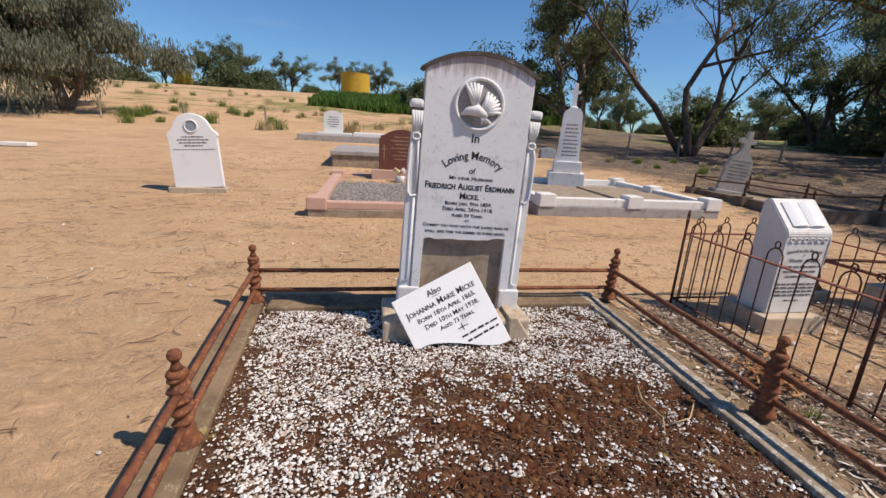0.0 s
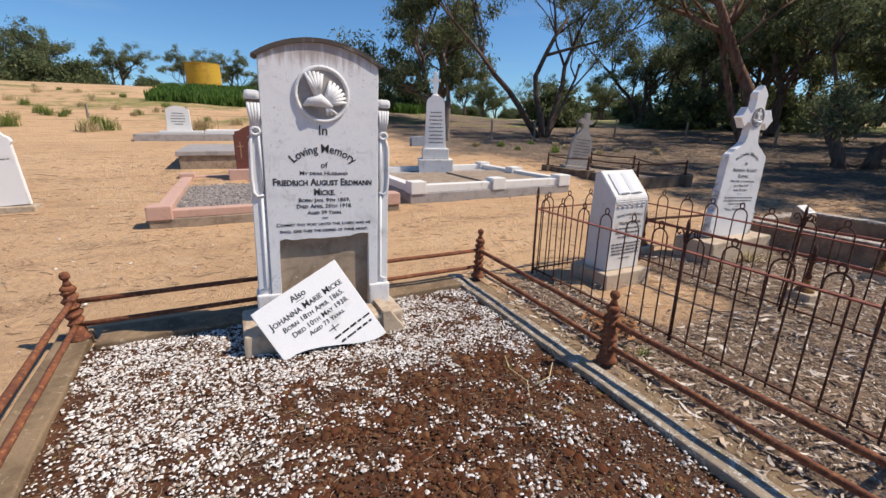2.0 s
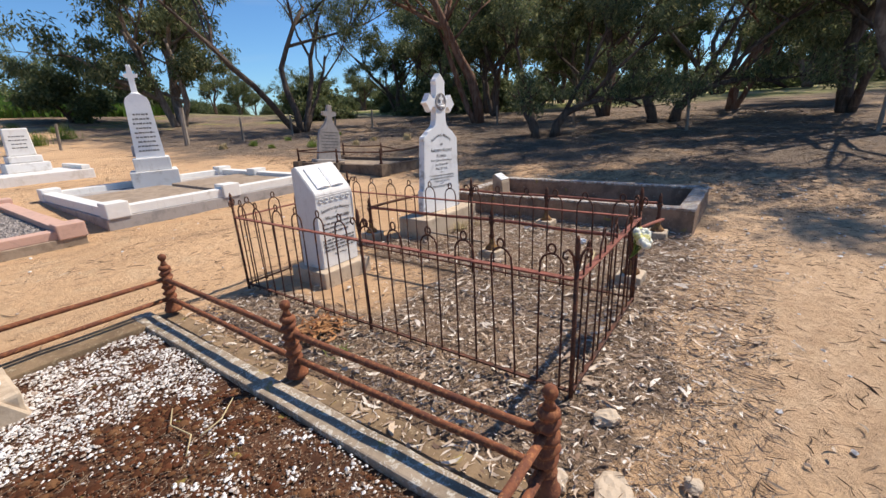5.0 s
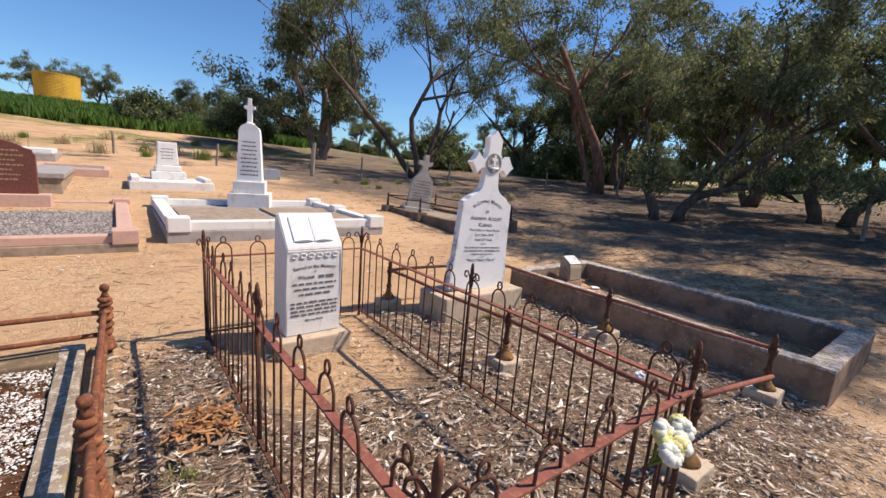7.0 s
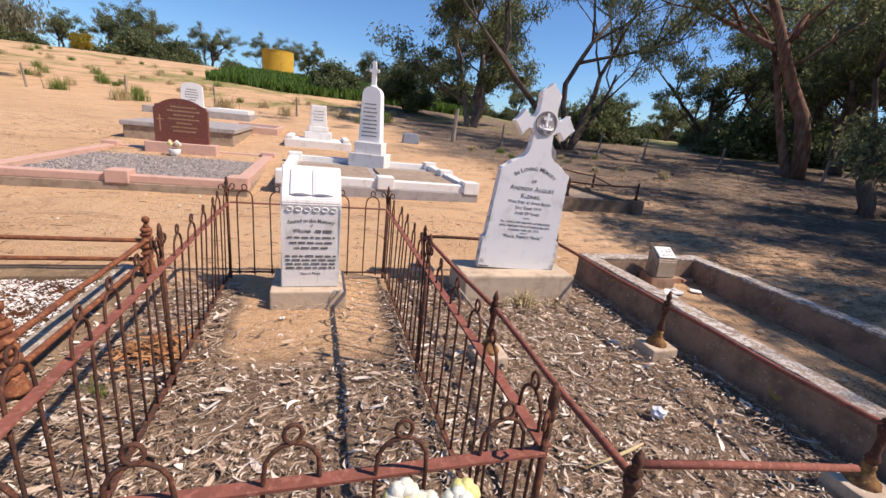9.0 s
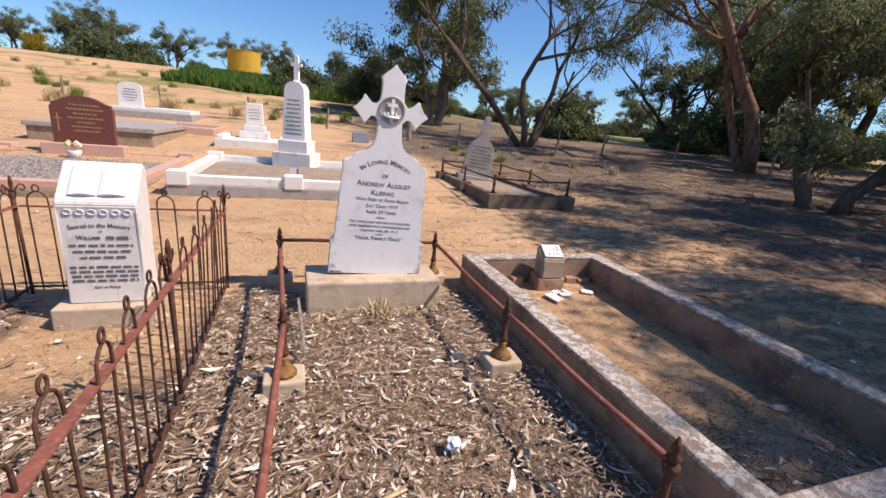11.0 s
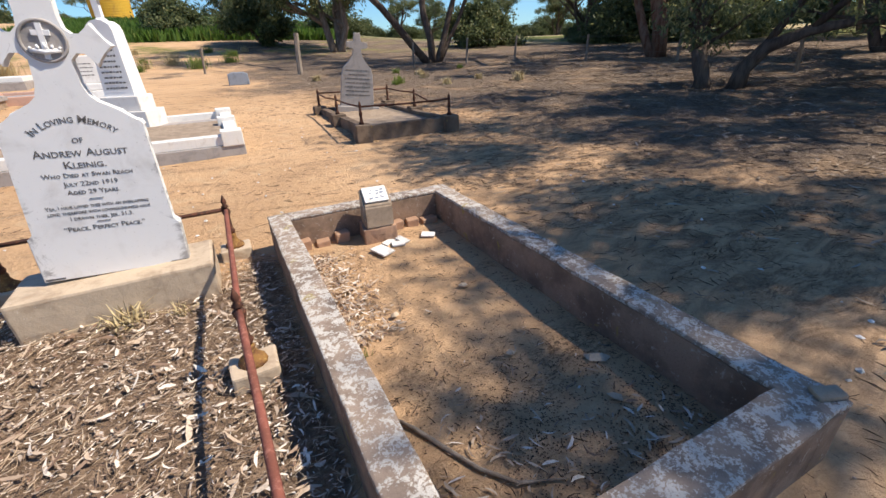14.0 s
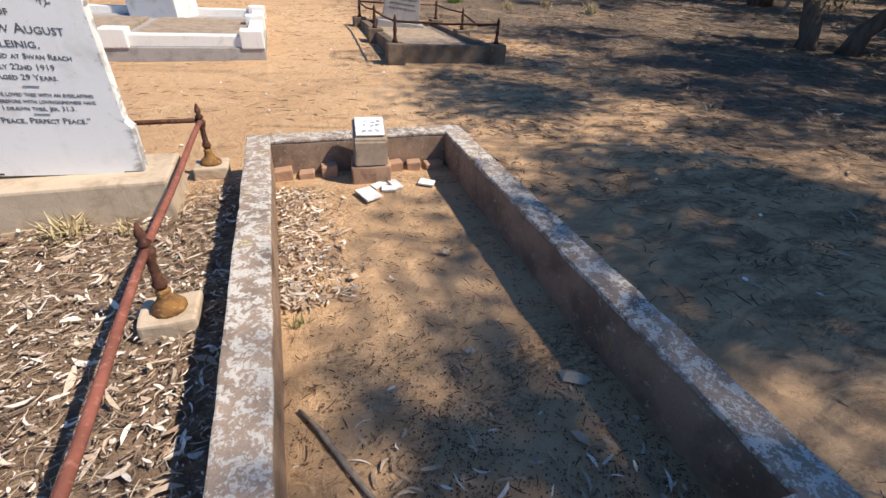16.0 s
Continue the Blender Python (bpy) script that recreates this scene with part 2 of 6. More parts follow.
def stained_tablet():
    """White marble with brown runs of damp from under the cap."""
    n = Nodes("stained_tablet_marble")
    z = n.axis(n.coords(), 2)
    c = n.mix(n.ramp(n.noise(4, 6, 0.65, warp=0.5), 0.5, 0.85), (0.74, 0.745, 0.755), (0.50, 0.49, 0.49))
    run = n.noise(6, 5, 0.6, n.scaled(5, 5, 0.6))
    high = n.math("ADD", n.ramp(z, 1.50, 1.82), n.math("MULTIPLY", n.math("SUBTRACT", run, 0.5), 1.3))
    c = n.mix(n.math("MULTIPLY", n.ramp(high, 0.45, 1.0), 0.75), c, (0.27, 0.19, 0.165))
    nick = n.ramp(n.noise(30, 3, 0.6, n.scaled(1.6, 1.0, 1.0), 2.0), 0.655, 0.69)
    c = n.mix(n.math("MULTIPLY", nick, 0.7), c, (0.25, 0.22, 0.21))
    grime = n.ramp(n.noise(11, 7, 0.78, warp=0.8), 0.54, 0.70)
    c = n.mix(n.math("MULTIPLY", grime, 0.55), c, (0.36, 0.34, 0.335))
    drip = n.math("MULTIPLY", n.ramp(n.noise(9, 5, 0.7, n.scaled(4, 4, 0.35)), 0.56, 0.70), n.ramp(n.noise(2.2, 4, 0.6), 0.42, 0.62))
    c = n.mix(n.math("MULTIPLY", drip, 0.5), c, (0.33, 0.29, 0.27))
    fine = n.noise(110, 3, 0.7)
    c = n.mix(n.math("MULTIPLY", n.ramp(fine, 0.4, 0.8), 0.15), c, (0.4, 0.38, 0.37))
    return n.done(c, 0.7, n.bump(n.noise(60, 4, 0.6), 0.15, 0.003, n.bump(nick, -0.3, 0.004)), spec=0.3)


def edge_stained_marble():
    """White marble with grey-black lichen creeping in from its weathered edges."""
    n = Nodes("edge_stained_marble")
    x, z = n.axis(n.coords(), 0), n.axis(n.coords(), 2)
    c = n.mix(n.ramp(n.noise(4, 6, 0.65, warp=0.5), 0.48, 0.85), (0.75, 0.75, 0.745), (0.52, 0.50, 0.48))
    rim = n.math("ADD", n.ramp(n.math("ABSOLUTE", x), 0.20, 0.42), n.math("MULTIPLY", n.ramp(z, 0.75, 1.7), 0.35))
    stain = n.math("ADD", rim, n.math("MULTIPLY", n.math("SUBTRACT", n.noise(8, 7, 0.75, warp=0.9), 0.5), 2.6))
    c = n.mix(n.math("MULTIPLY", n.ramp(stain, 0.75, 1.15), 0.7), c, (0.21, 0.20, 0.195))
    nick = n.ramp(n.noise(34, 3, 0.6, n.scaled(1.4, 1.0, 1.0), 2.0), 0.68, 0.72)
    c = n.mix(n.math("MULTIPLY", nick, 0.6), c, (0.30, 0.28, 0.27))
    return n.done(c, 0.7, n.bump(n.noise(60, 4, 0.6), 0.15, 0.003, n.bump(nick, -0.3, 0.004)), spec=0.3)


TABLET = stained_tablet()
EDGE_MARBLE = edge_stained_marble()
MARBLE_CLEAN = weathered("white_marble_slab", (0.80, 0.80, 0.80), (0.58, 0.57, 0.55), 4.0, (0.55, 0.8), bump=0.12, streak=False)
DARK_CAP = weathered("black_stained_marble", (0.085, 0.07, 0.06), (0.40, 0.36, 0.33), 9.0, (0.58, 0.72))
STONE_WASH = weathered("limewashed_stone", (0.74, 0.72, 0.69), (0.48, 0.43, 0.37), 5.0, (0.5, 0.8))
CEMENT = weathered("brown_grey_cement", (0.38, 0.295, 0.215), (0.25, 0.19, 0.135), 7.0, (0.4, 0.65), spot=((0.5, 0.46, 0.38), 0.66))
CEMENT_PALE = weathered("pale_cement", (0.52, 0.42, 0.31), (0.36, 0.275, 0.195), 7.0, (0.45, 0.7), spot=((0.62, 0.58, 0.5), 0.66))
GREY_STONE = weathered("grey_weathered_stone", (0.38, 0.35, 0.33), (0.24, 0.23, 0.22), 5.0, (0.45, 0.7))
SLATE_BLUE = weathered("blue_grey_stone", (0.26, 0.30, 0.36), (0.17, 0.19, 0.22), 6.0)
PINK_STONE = weathered("pink_painted_kerb", (0.58, 0.37, 0.29), (0.40, 0.27, 0.22), 6.0, (0.5, 0.75))
RED_GRANITE = weathered("polished_red_granite", (0.20, 0.07, 0.05), (0.13, 0.05, 0.04), 30.0, (0.4, 0.6), 160, 0.35, 0.05, False)
WHITE_PAINT = weathered("white_painted_kerb", (0.76, 0.745, 0.71), (0.5, 0.46, 0.40), 6.0, (0.55, 0.8))
BLUE_GRAVEL_BED = weathered("grey_gravel_bed", (0.28, 0.25, 0.235), (0.16, 0.14, 0.13), 40.0, (0.4, 0.6), 160, 0.95, 0.8, False)
TROUGH = lichen_concrete("lichened_concrete", (0.32, 0.22, 0.155), (0.17, 0.12, 0.088), (0.44, 0.38, 0.32), 0.57)
TROUGH_TOP = lichen_concrete("lichened_concrete_top", (0.33, 0.255, 0.20), (0.2, 0.155, 0.125), (0.60, 0.57, 0.53), 0.49)
KERB = lichen_concrete("lichened_kerb", (0.34, 0.275, 0.205), (0.20, 0.155, 0.11), (0.58, 0.54, 0.47), 0.51)
# kerb of the leaning grave: the shadow on its front is put into the colour
SHADED_KERB = lichen_concrete("shaded_grave_kerb", (0.20, 0.15, 0.11), (0.11, 0.08, 0.06), (0.33, 0.28, 0.22), 0.6)
KERB_BROWN = lichen_concrete("brown_kerb", (0.27, 0.19, 0.115), (0.15, 0.105, 0.065), (0.42, 0.34, 0.23), 0.56)
MOSS = lichen_concrete("dry_brown_moss_bed", (0.10, 0.045, 0.023), (0.052, 0.023, 0.013), (0.32, 0.21, 0.13), 0.58)
RUST = rust_mat("rusted_cast_iron", (0.21, 0.075, 0.035), (0.12, 0.045, 0.028), (0.33, 0.14, 0.06))
RUST_DARK = rust_mat("dark_rusted_iron", (0.10, 0.04, 0.025), (0.055, 0.03, 0.022), (0.19, 0.075, 0.04))
RUST_PINK = rust_mat("faded_red_iron", (0.25, 0.085, 0.06), (0.18, 0.065, 0.045), (0.31, 0.13, 0.095))
RUST_OCHRE = rust_mat("ochre_rust", (0.24, 0.125, 0.04), (0.13, 0.06, 0.03), (0.34, 0.21, 0.07))
INK = weathered("black_lettering", (0.035, 0.033, 0.032), (0.12, 0.115, 0.11), 60.0, (0.5, 0.7), streak=False)
INK_GREY = weathered("worn_lettering", (0.13, 0.125, 0.12), (0.28, 0.27, 0.26), 60.0, (0.5, 0.7), streak=False)
GOLD_INK = weathered("dull_gilt_lettering", (0.42, 0.27, 0.15), (0.25, 0.14, 0.09), 60.0, (0.5, 0.7), streak=False)
PEBBLE = varied("white_gravel", ((0.56, 0.52, 0.47), (0.80, 0.78, 0.75), (0.40, 0.31, 0.24)), grain=0.25)
GRIT = varied("brown_grit", ((0.16, 0.09, 0.055), (0.30, 0.19, 0.12), (0.46, 0.36, 0.27)))
PEBBLE_GREY = varied("grey_gravel", ((0.24, 0.21, 0.195), (0.37, 0.33, 0.30), (0.14, 0.125, 0.12)))
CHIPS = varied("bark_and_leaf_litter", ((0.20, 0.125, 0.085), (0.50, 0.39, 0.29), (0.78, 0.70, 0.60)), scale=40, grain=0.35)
# the litter tones about halved: tree shade is put into the colour
SHADE_CHIPS = varied("shaded_fallen_bark", ((0.10, 0.075, 0.055), (0.24, 0.185, 0.14), (0.40, 0.33, 0.26)), scale=40, grain=0.35)
NEEDLES = varied("dark_leaf_needles", ((0.055, 0.036, 0.024), (0.11, 0.07, 0.045), (0.20, 0.135, 0.085)), scale=30)
TWIGS = varied("dry_twigs", ((0.13, 0.08, 0.05), (0.24, 0.16, 0.1), (0.34, 0.27, 0.2)), scale=30)
MOSS_CUSHION = varied("dead_moss", ((0.115, 0.043, 0.021), (0.065, 0.026, 0.013), (0.17, 0.085, 0.04)), 0.95, scale=140, bump=0.8, grain=0.6, spec=0.1)
CRUMBS = varied("bark_crumbs", ((0.15, 0.095, 0.058), (0.24, 0.155, 0.095), (0.09, 0.06, 0.04)), scale=60)
DEAD_ORANGE = varied("dead_orange_leaves", ((0.30, 0.13, 0.05), (0.44, 0.23, 0.10), (0.22, 0.09, 0.04)), scale=30)
STRAW_LITTER = varied("straw_litter", ((0.20, 0.13, 0.085), (0.42, 0.31, 0.21), (0.56, 0.46, 0.34)), scale=30)
STRAW = varied("dry_straw", ((0.42, 0.33, 0.17), (0.55, 0.45, 0.26)), scale=30)
LEAF_OLIVE = leaf_mat("olive_gum_leaves", ((0.075, 0.10, 0.05), (0.165, 0.195, 0.095), (0.38, 0.36, 0.16)))
LEAF_GREY = leaf_mat("grey_green_leaves", ((0.13, 0.14, 0.09), (0.21, 0.22, 0.15), (0.29, 0.29, 0.2)))
LEAF_DARK = leaf_mat("dark_green_leaves", ((0.08, 0.105, 0.05), (0.14, 0.17, 0.075), (0.23, 0.23, 0.10)))
LEAF_YELLOW = leaf_mat("golden_wattle_leaves", ((0.28, 0.22, 0.03), (0.36, 0.29, 0.04), (0.16, 0.17, 0.04)))
CROP = leaf_mat("green_crop", ((0.07, 0.14, 0.025), (0.11, 0.20, 0.035), (0.18, 0.24, 0.06)))
WEED = leaf_mat("green_weed", ((0.11, 0.17, 0.035), (0.2, 0.27, 0.06), (0.33, 0.34, 0.1)))
BARK = bark_mat("grey_gum_bark", (0.15, 0.115, 0.09), (0.26, 0.21, 0.17), (0.085, 0.06, 0.048))
BARK_DARK = bark_mat("dark_bark", (0.075, 0.055, 0.045), (0.13, 0.10, 0.08), (0.045, 0.034, 0.03))
BARK_RED = bark_mat("red_brown_bark", (0.13, 0.062, 0.04), (0.21, 0.135, 0.1), (0.07, 0.042, 0.033))
POST_WOOD = bark_mat("silvered_post_wood", (0.22, 0.18, 0.145), (0.33, 0.28, 0.23), (0.13, 0.10, 0.08))
WIRE = rust_mat("fence_wire", (0.16, 0.13, 0.11), (0.2, 0.17, 0.15), (0.12, 0.09, 0.07))
TANK = weathered("yellow_brown_tank_paint", (0.50, 0.32, 0.035), (0.30, 0.18, 0.04), 0.6, (0.5, 0.75), 12.0)
PETAL = weathered("white_cloth_petals", (0.70, 0.70, 0.60), (0.50, 0.52, 0.38), 20, streak=False)
PETAL_YELLOW = weathered("pale_yellow_petals", (0.68, 0.64, 0.27), (0.45, 0.47, 0.18), 20, streak=False)
BRICK = weathered("broken_red_brick", (0.40, 0.25, 0.165), (0.27, 0.175, 0.12), 14, streak=False)
TILE = weathered("white_broken_tile", (0.74, 0.73, 0.70), (0.5, 0.46, 0.40), 14, streak=False)
GLASSY = weathered("clear_crumpled_plastic", (0.72, 0.76, 0.80), (0.5, 0.53, 0.57), 30, rough=0.15, streak=False)


# ---- building helpers ----
def part(name, bm, material, parent=None, label="", smooth=False, m=None):
    """Links a bmesh as one mesh object, under a thing or part when one is given."""
    me = bpy.data.meshes.new(name)
    bmesh.ops.recalc_face_normals(bm, faces=bm.faces)
    bm.to_mesh(me)
    bm.free()
    me.materials.append(material)
    if smooth:
        me.polygons.foreach_set("use_smooth", [True] * len(me.polygons))
    return placed(name, me, parent, label, m)


def placed(name, me, parent=None, label="", m=None):
    ob = new(name, me)
    if parent:
        ob.parent = parent
    if m is not None:
        ob.matrix_basis = m
    if label:
        ob["label"] = label
    return ob


def thing(name, m, label, category, group="", kind=""):
    return tagged_at(new(name), m, label, category, group, kind)


def tagged_at(ob, m, label, category, group="", kind=""):
    ob.matrix_basis = m
    return tagged(ob, label, category, group, kind)


def box(x0, x1, y0, y1, z0, z1, bevel=0.0, bm=None, rough=0.0):
    bm = bm or bmesh.new()
    made = bmesh.ops.create_cube(bm, size=1.0)["verts"]
    for v in made:
        v.co = Vector((x0 + (v.co.x + 0.5) * (x1 - x0), y0 + (v.co.y + 0.5) * (y1 - y0), z0 + (v.co.z + 0.5) * (z1 - z0)))
    if bevel:
        edges = list({e for v in made for e in v.link_edges})
        bmesh.ops.bevel(bm, geom=edges, offset=bevel, segments=2, profile=0.6, affect="EDGES")
    if rough:
        jitter(bm, rough)
    return bm


def jitter(bm, amount, scale=6.0):
    for v in bm.verts:
        v.co += noise.noise_vector(v.co * scale) * amount


def worn_box(x0, x1, y0, y1, z0, z1, step=0.12, wear=0.006, bevel=0.012):
    """A block cut into small faces, whose edges are worn uneven."""
    bm = box(x0, x1, y0, y1, z0, z1, bevel)
    for axis, (a, b) in enumerate(((x0, x1), (y0, y1), (z0, z1))):
        count = int((b - a) / step)
        for i in range(1, count + 1):
            co, no = [0, 0, 0], [0, 0, 0]
            co[axis], no[axis] = a + (b - a) * i / (count + 1), 1
            bmesh.ops.bisect_plane(bm, geom=bm.verts[:] + bm.edges[:] + bm.faces[:], plane_co=co, plane_no=no)
    jitter(bm, wear, 9.0)
    return bm


def prism(outline, y0, y1, bevel=0.0, bm=None):
    """An outline in x and z, given thickness from y0 to y1."""
    own = bmesh.new()
    front = [own.verts.new((x, y0, z)) for x, z in outline]
    back = [own.verts.new((x, y1, z)) for x, z in outline]
    own.faces.new(front)
    own.faces.new(back[::-1])
    for i in range(len(outline)):
        j = (i + 1) % len(outline)
        own.faces.new((front[j], front[i], back[i], back[j]))
    if bevel:
        edges = [e for e in own.edges if abs(e.verts[0].co.y - e.verts[1].co.y) < 1e-6]
        bmesh.ops.bevel(own, geom=edges, offset=bevel, segments=1, affect="EDGES")
    if bm is None:
        return own
    me = bpy.data.meshes.new("join")
    own.to_mesh(me)
    own.free()
    bm.from_mesh(me)
    bpy.data.meshes.remove(me)
    return bm


def tube(points, radius, sides=6, bm=None, closed=False):
    """A round bar along points; radius is one number or one a point."""
    bm = bm or bmesh.new()
    pts = [Vector(p) for p in points]
    count = len(pts)
    radii = radius if isinstance(radius, (list, tuple)) else [radius] * count
    rings, side = [], None
    for i, p in enumerate(pts):
        a = pts[(i - 1) % count] if closed or i else p
        b = pts[(i + 1) % count] if closed or i < count - 1 else p
        d = (b - a).normalized()
        if side is None:
            side = d.orthogonal().normalized()
        side = (side - d * side.dot(d)).normalized()
        up = d.cross(side)
        rings.append([bm.verts.new(p + (side * math.cos(k * math.tau / sides) + up * math.sin(k * math.tau / sides)) * radii[i]) for k in range(sides)])
    for i in range(count if closed else count - 1):
        r, s = rings[i], rings[(i + 1) % count]
        for k in range(sides):
            bm.faces.new((r[k], r[(k + 1) % sides], s[(k + 1) % sides], s[k]))
    if not closed:
        bm.faces.new(rings[0][::-1])
        bm.faces.new(rings[-1])
    return bm


def lathe(profile, sides=14, bm=None, twist=0.0, wave=0.0):
    """A turned shape from (radius, height) pairs; twist and wave make the rope-like flutes of cast posts."""
    bm = bm or bmesh.new()
    rings = []
    for r, z in profile:
        ring = []
        for k in range(sides):
            a = k * math.tau / sides
            q = r * (1 + wave * math.sin(2 * a + twist * z)) if r > 0.012 else r
            ring.append(bm.verts.new((q * math.cos(a), q * math.sin(a), z)))
        rings.append(ring)
    for r, s in zip(rings, rings[1:]):
        for k in range(sides):
            bm.faces.new((r[k], r[(k + 1) % sides], s[(k + 1) % sides], s[k]))
    bm.faces.new(rings[0][::-1])
    bm.faces.new(rings[-1])
    return bm


def writing(body, size, parent, x, z, y=-0.0015, material=None, caps=True, bold=0.0, wide=1.0, arch=0.0, name="inscription"):
    """A line of letters cut on a face that looks to -y, centred at x, its baseline at z; arch bends it."""
    cu = bpy.data.curves.new("letters", "FONT")
    cu.body, cu.size, cu.align_x, cu.offset, cu.extrude = body, size, "CENTER", bold * size, 0.0005
    cu.resolution_u, cu.small_caps_scale = 2, 0.76
    if caps:
        for ch in cu.body_format:
            ch.use_small_caps = True
    tmp = bpy.data.objects.new("letters", cu)
    scene.collection.objects.link(tmp)
    me = bpy.data.meshes.new_from_object(tmp.evaluated_get(bpy.context.evaluated_depsgraph_get()))
    bpy.data.objects.remove(tmp)
    bpy.data.curves.remove(cu)
    for v in me.vertices:
        px, pz = v.co.x * wide, v.co.y
        if arch:
            a = px / arch
            px, pz = math.sin(a) * (arch + pz), math.cos(a) * (arch + pz) - arch
        v.co = (x + px, y - v.co.z, z + pz)
    me.materials.clear()
    me.materials.append(material or INK)
    me.name = name
    return placed(name, me, parent)


def bars_of_text(widths, size, parent, x, z, step, material, y=-0.003):
    """Lines too worn to read: rows of plain dashes of their length."""
    rng = random.Random(len(widths) + int(x * 100))
    for i, w in enumerate(widths):
        bm, at = bmesh.new(), -w / 2
        while at < w / 2:
            run = min(rng.uniform(0.025, 0.07), w / 2 - at)
            box(x + at, x + at + run, y - 0.001, y + 0.001, z - i * step, z - i * step + size * rng.uniform(0.8, 1.0), bm=bm)
            at += run + 0.014
        part("worn_text_line", bm, material, parent)


def arc(cx, cz, r, a0, a1, n):
    return [(cx + r * math.cos(radians(a0 + (a1 - a0) * i / n)), cz + r * math.sin(radians(a0 + (a1 - a0) * i / n))) for i in range(n + 1)]


def smooth(a, b, v):
    t = min(1.0, max(0.0, (v - a) / (b - a)))
    return t * t * (3 - 2 * t)


def ground_z(x, y):
    """The lie of the land: flat by the near graves, rising gently away, a hill past the fence."""
    d = math.hypot(max(0.0, x - 8.5), max(0.0, y - 4.0), max(0.0, -8.0 - x) * 0.6)
    low = 0.045 * (d if d < 45 else 45 + 12 * (1 - math.exp(-(d - 45) / 12)))
    rise = max(0.0, min(y, 82) - 22)
    hill = 0.072 * rise * rise / (rise + 6) * (1 - smooth(6, 34, x - max(0, y - 30) * 0.1))
    return low + hill


def on(x, y, dz=0.0, rz=0.0, rx=0.0, ry=0.0):
    return pose(x, y, ground_z(x, y) + dz, rx, ry, rz)


# ---- ground ----
def ground_sheet():
    def axis(lo, hi, step, far):
        vals = list(np.arange(lo, hi + 1e-6, step))
        s, v = step, hi
        while v < far:
            s *= 1.16
            v += s
            vals.append(v)
        s, v = step, lo
        while v > -far:
            s *= 1.16
            v -= s
            vals.insert(0, v)
        return vals
    xs, ys = axis(-4, 15, 0.14, 900), axis(-2, 14, 0.14, 900)
    verts = []
    for y in ys:
        for x in xs:
            amp = 1 - smooth(20, 60, max(abs(x), abs(y)))
            n1 = noise.noise((x * 0.7, y * 0.7, 0)) * 0.022 + noise.noise((x * 3.1, y * 3.1, 4)) * 0.010
            verts.append((x, y, ground_z(x, y) - 0.012 + n1 * amp))
    w = len(xs)
    faces = [(j * w + i, j * w + i + 1, (j + 1) * w + i + 1, (j + 1) * w + i) for j in range(len(ys) - 1) for i in range(w - 1)]
    me = bpy.data.meshes.new("ground")
    me.from_pydata(verts, [], faces)
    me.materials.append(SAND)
    me.polygons.foreach_set("use_smooth", [True] * len(me.polygons))
    return tagged(placed("ground", me), "dry sandy cemetery ground with leaf litter under the trees", "ground", kind="structure")


ground_sheet()


# ---- scattered stuff ----
def scatter(name, pieces, material, label, category):
    """Joins many small pieces (verts, faces) into one object of kind stuff."""
    verts, faces, base = [], [], 0
    for vs, fs in pieces:
        verts.extend(vs)
        faces.extend([tuple(i + base for i in f) for f in fs])
        base += len(vs)
    me = bpy.data.meshes.new(name)
    me.from_pydata(verts, [], faces)
    me.materials.append(material)
    return tagged(placed(name, me), label, category, kind="stuff")


def pebble(rng, x, y, z, r):
    """An uneven stone of eight faces with cut corners."""
    a, c = rng.uniform(0, math.tau), []
    sx, sy, sz = rng.uniform(0.7, 1.4) * r, rng.uniform(0.6, 1.1) * r, rng.uniform(0.4, 0.8) * r
    for px, py, pz in ((1, 0.3, 0), (0.2, 1, 0.1), (-1, 0.4, 0), (-0.5, -0.9, 0), (0.6, -0.8, 0.1), (0.4, 0.2, 0.9), (-0.4, -0.1, 1.0), (0, 0, -0.9)):
        qx, qy = px * sx * rng.uniform(0.8, 1.2), py * sy * rng.uniform(0.8, 1.2)
        c.append((x + qx * math.cos(a) - qy * math.sin(a), y + qx * math.sin(a) + qy * math.cos(a), z + pz * sz))
    return c, [(0, 1, 5), (1, 6, 5), (1, 2, 6), (2, 3, 6), (3, 4, 5, 6), (4, 0, 5), (1, 0, 7), (2, 1, 7), (3, 2, 7), (4, 3, 7), (0, 4, 7)]


def chip(rng, x, y, z, length, width):
    """A curled strip of bark or a dry leaf."""
    a, tilt, curl = rng.uniform(0, math.tau), rng.uniform(-0.2, 0.2), rng.uniform(-0.12, 0.26) * length
    roll, bow = rng.uniform(-0.6, 0.6), rng.uniform(-0.22, 0.22) * length
    vs = []
    for u, w in ((-0.5, 0.35), (-0.17, 1.0), (0.2, 0.9), (0.5, 0.15)):
        for s in (-1, 1):
            lx, ly = u * length, s * w * width / 2 + bow * (0.25 - u * u) * 4
            lz = curl * (u * u) + tilt * lx + roll * ly
            vs.append((x + lx * math.cos(a) - ly * math.sin(a), y + lx * math.sin(a) + ly * math.cos(a), z + lz))
    return vs, [(0, 2, 3, 1), (2, 4, 5, 3), (4, 6, 7, 5)]


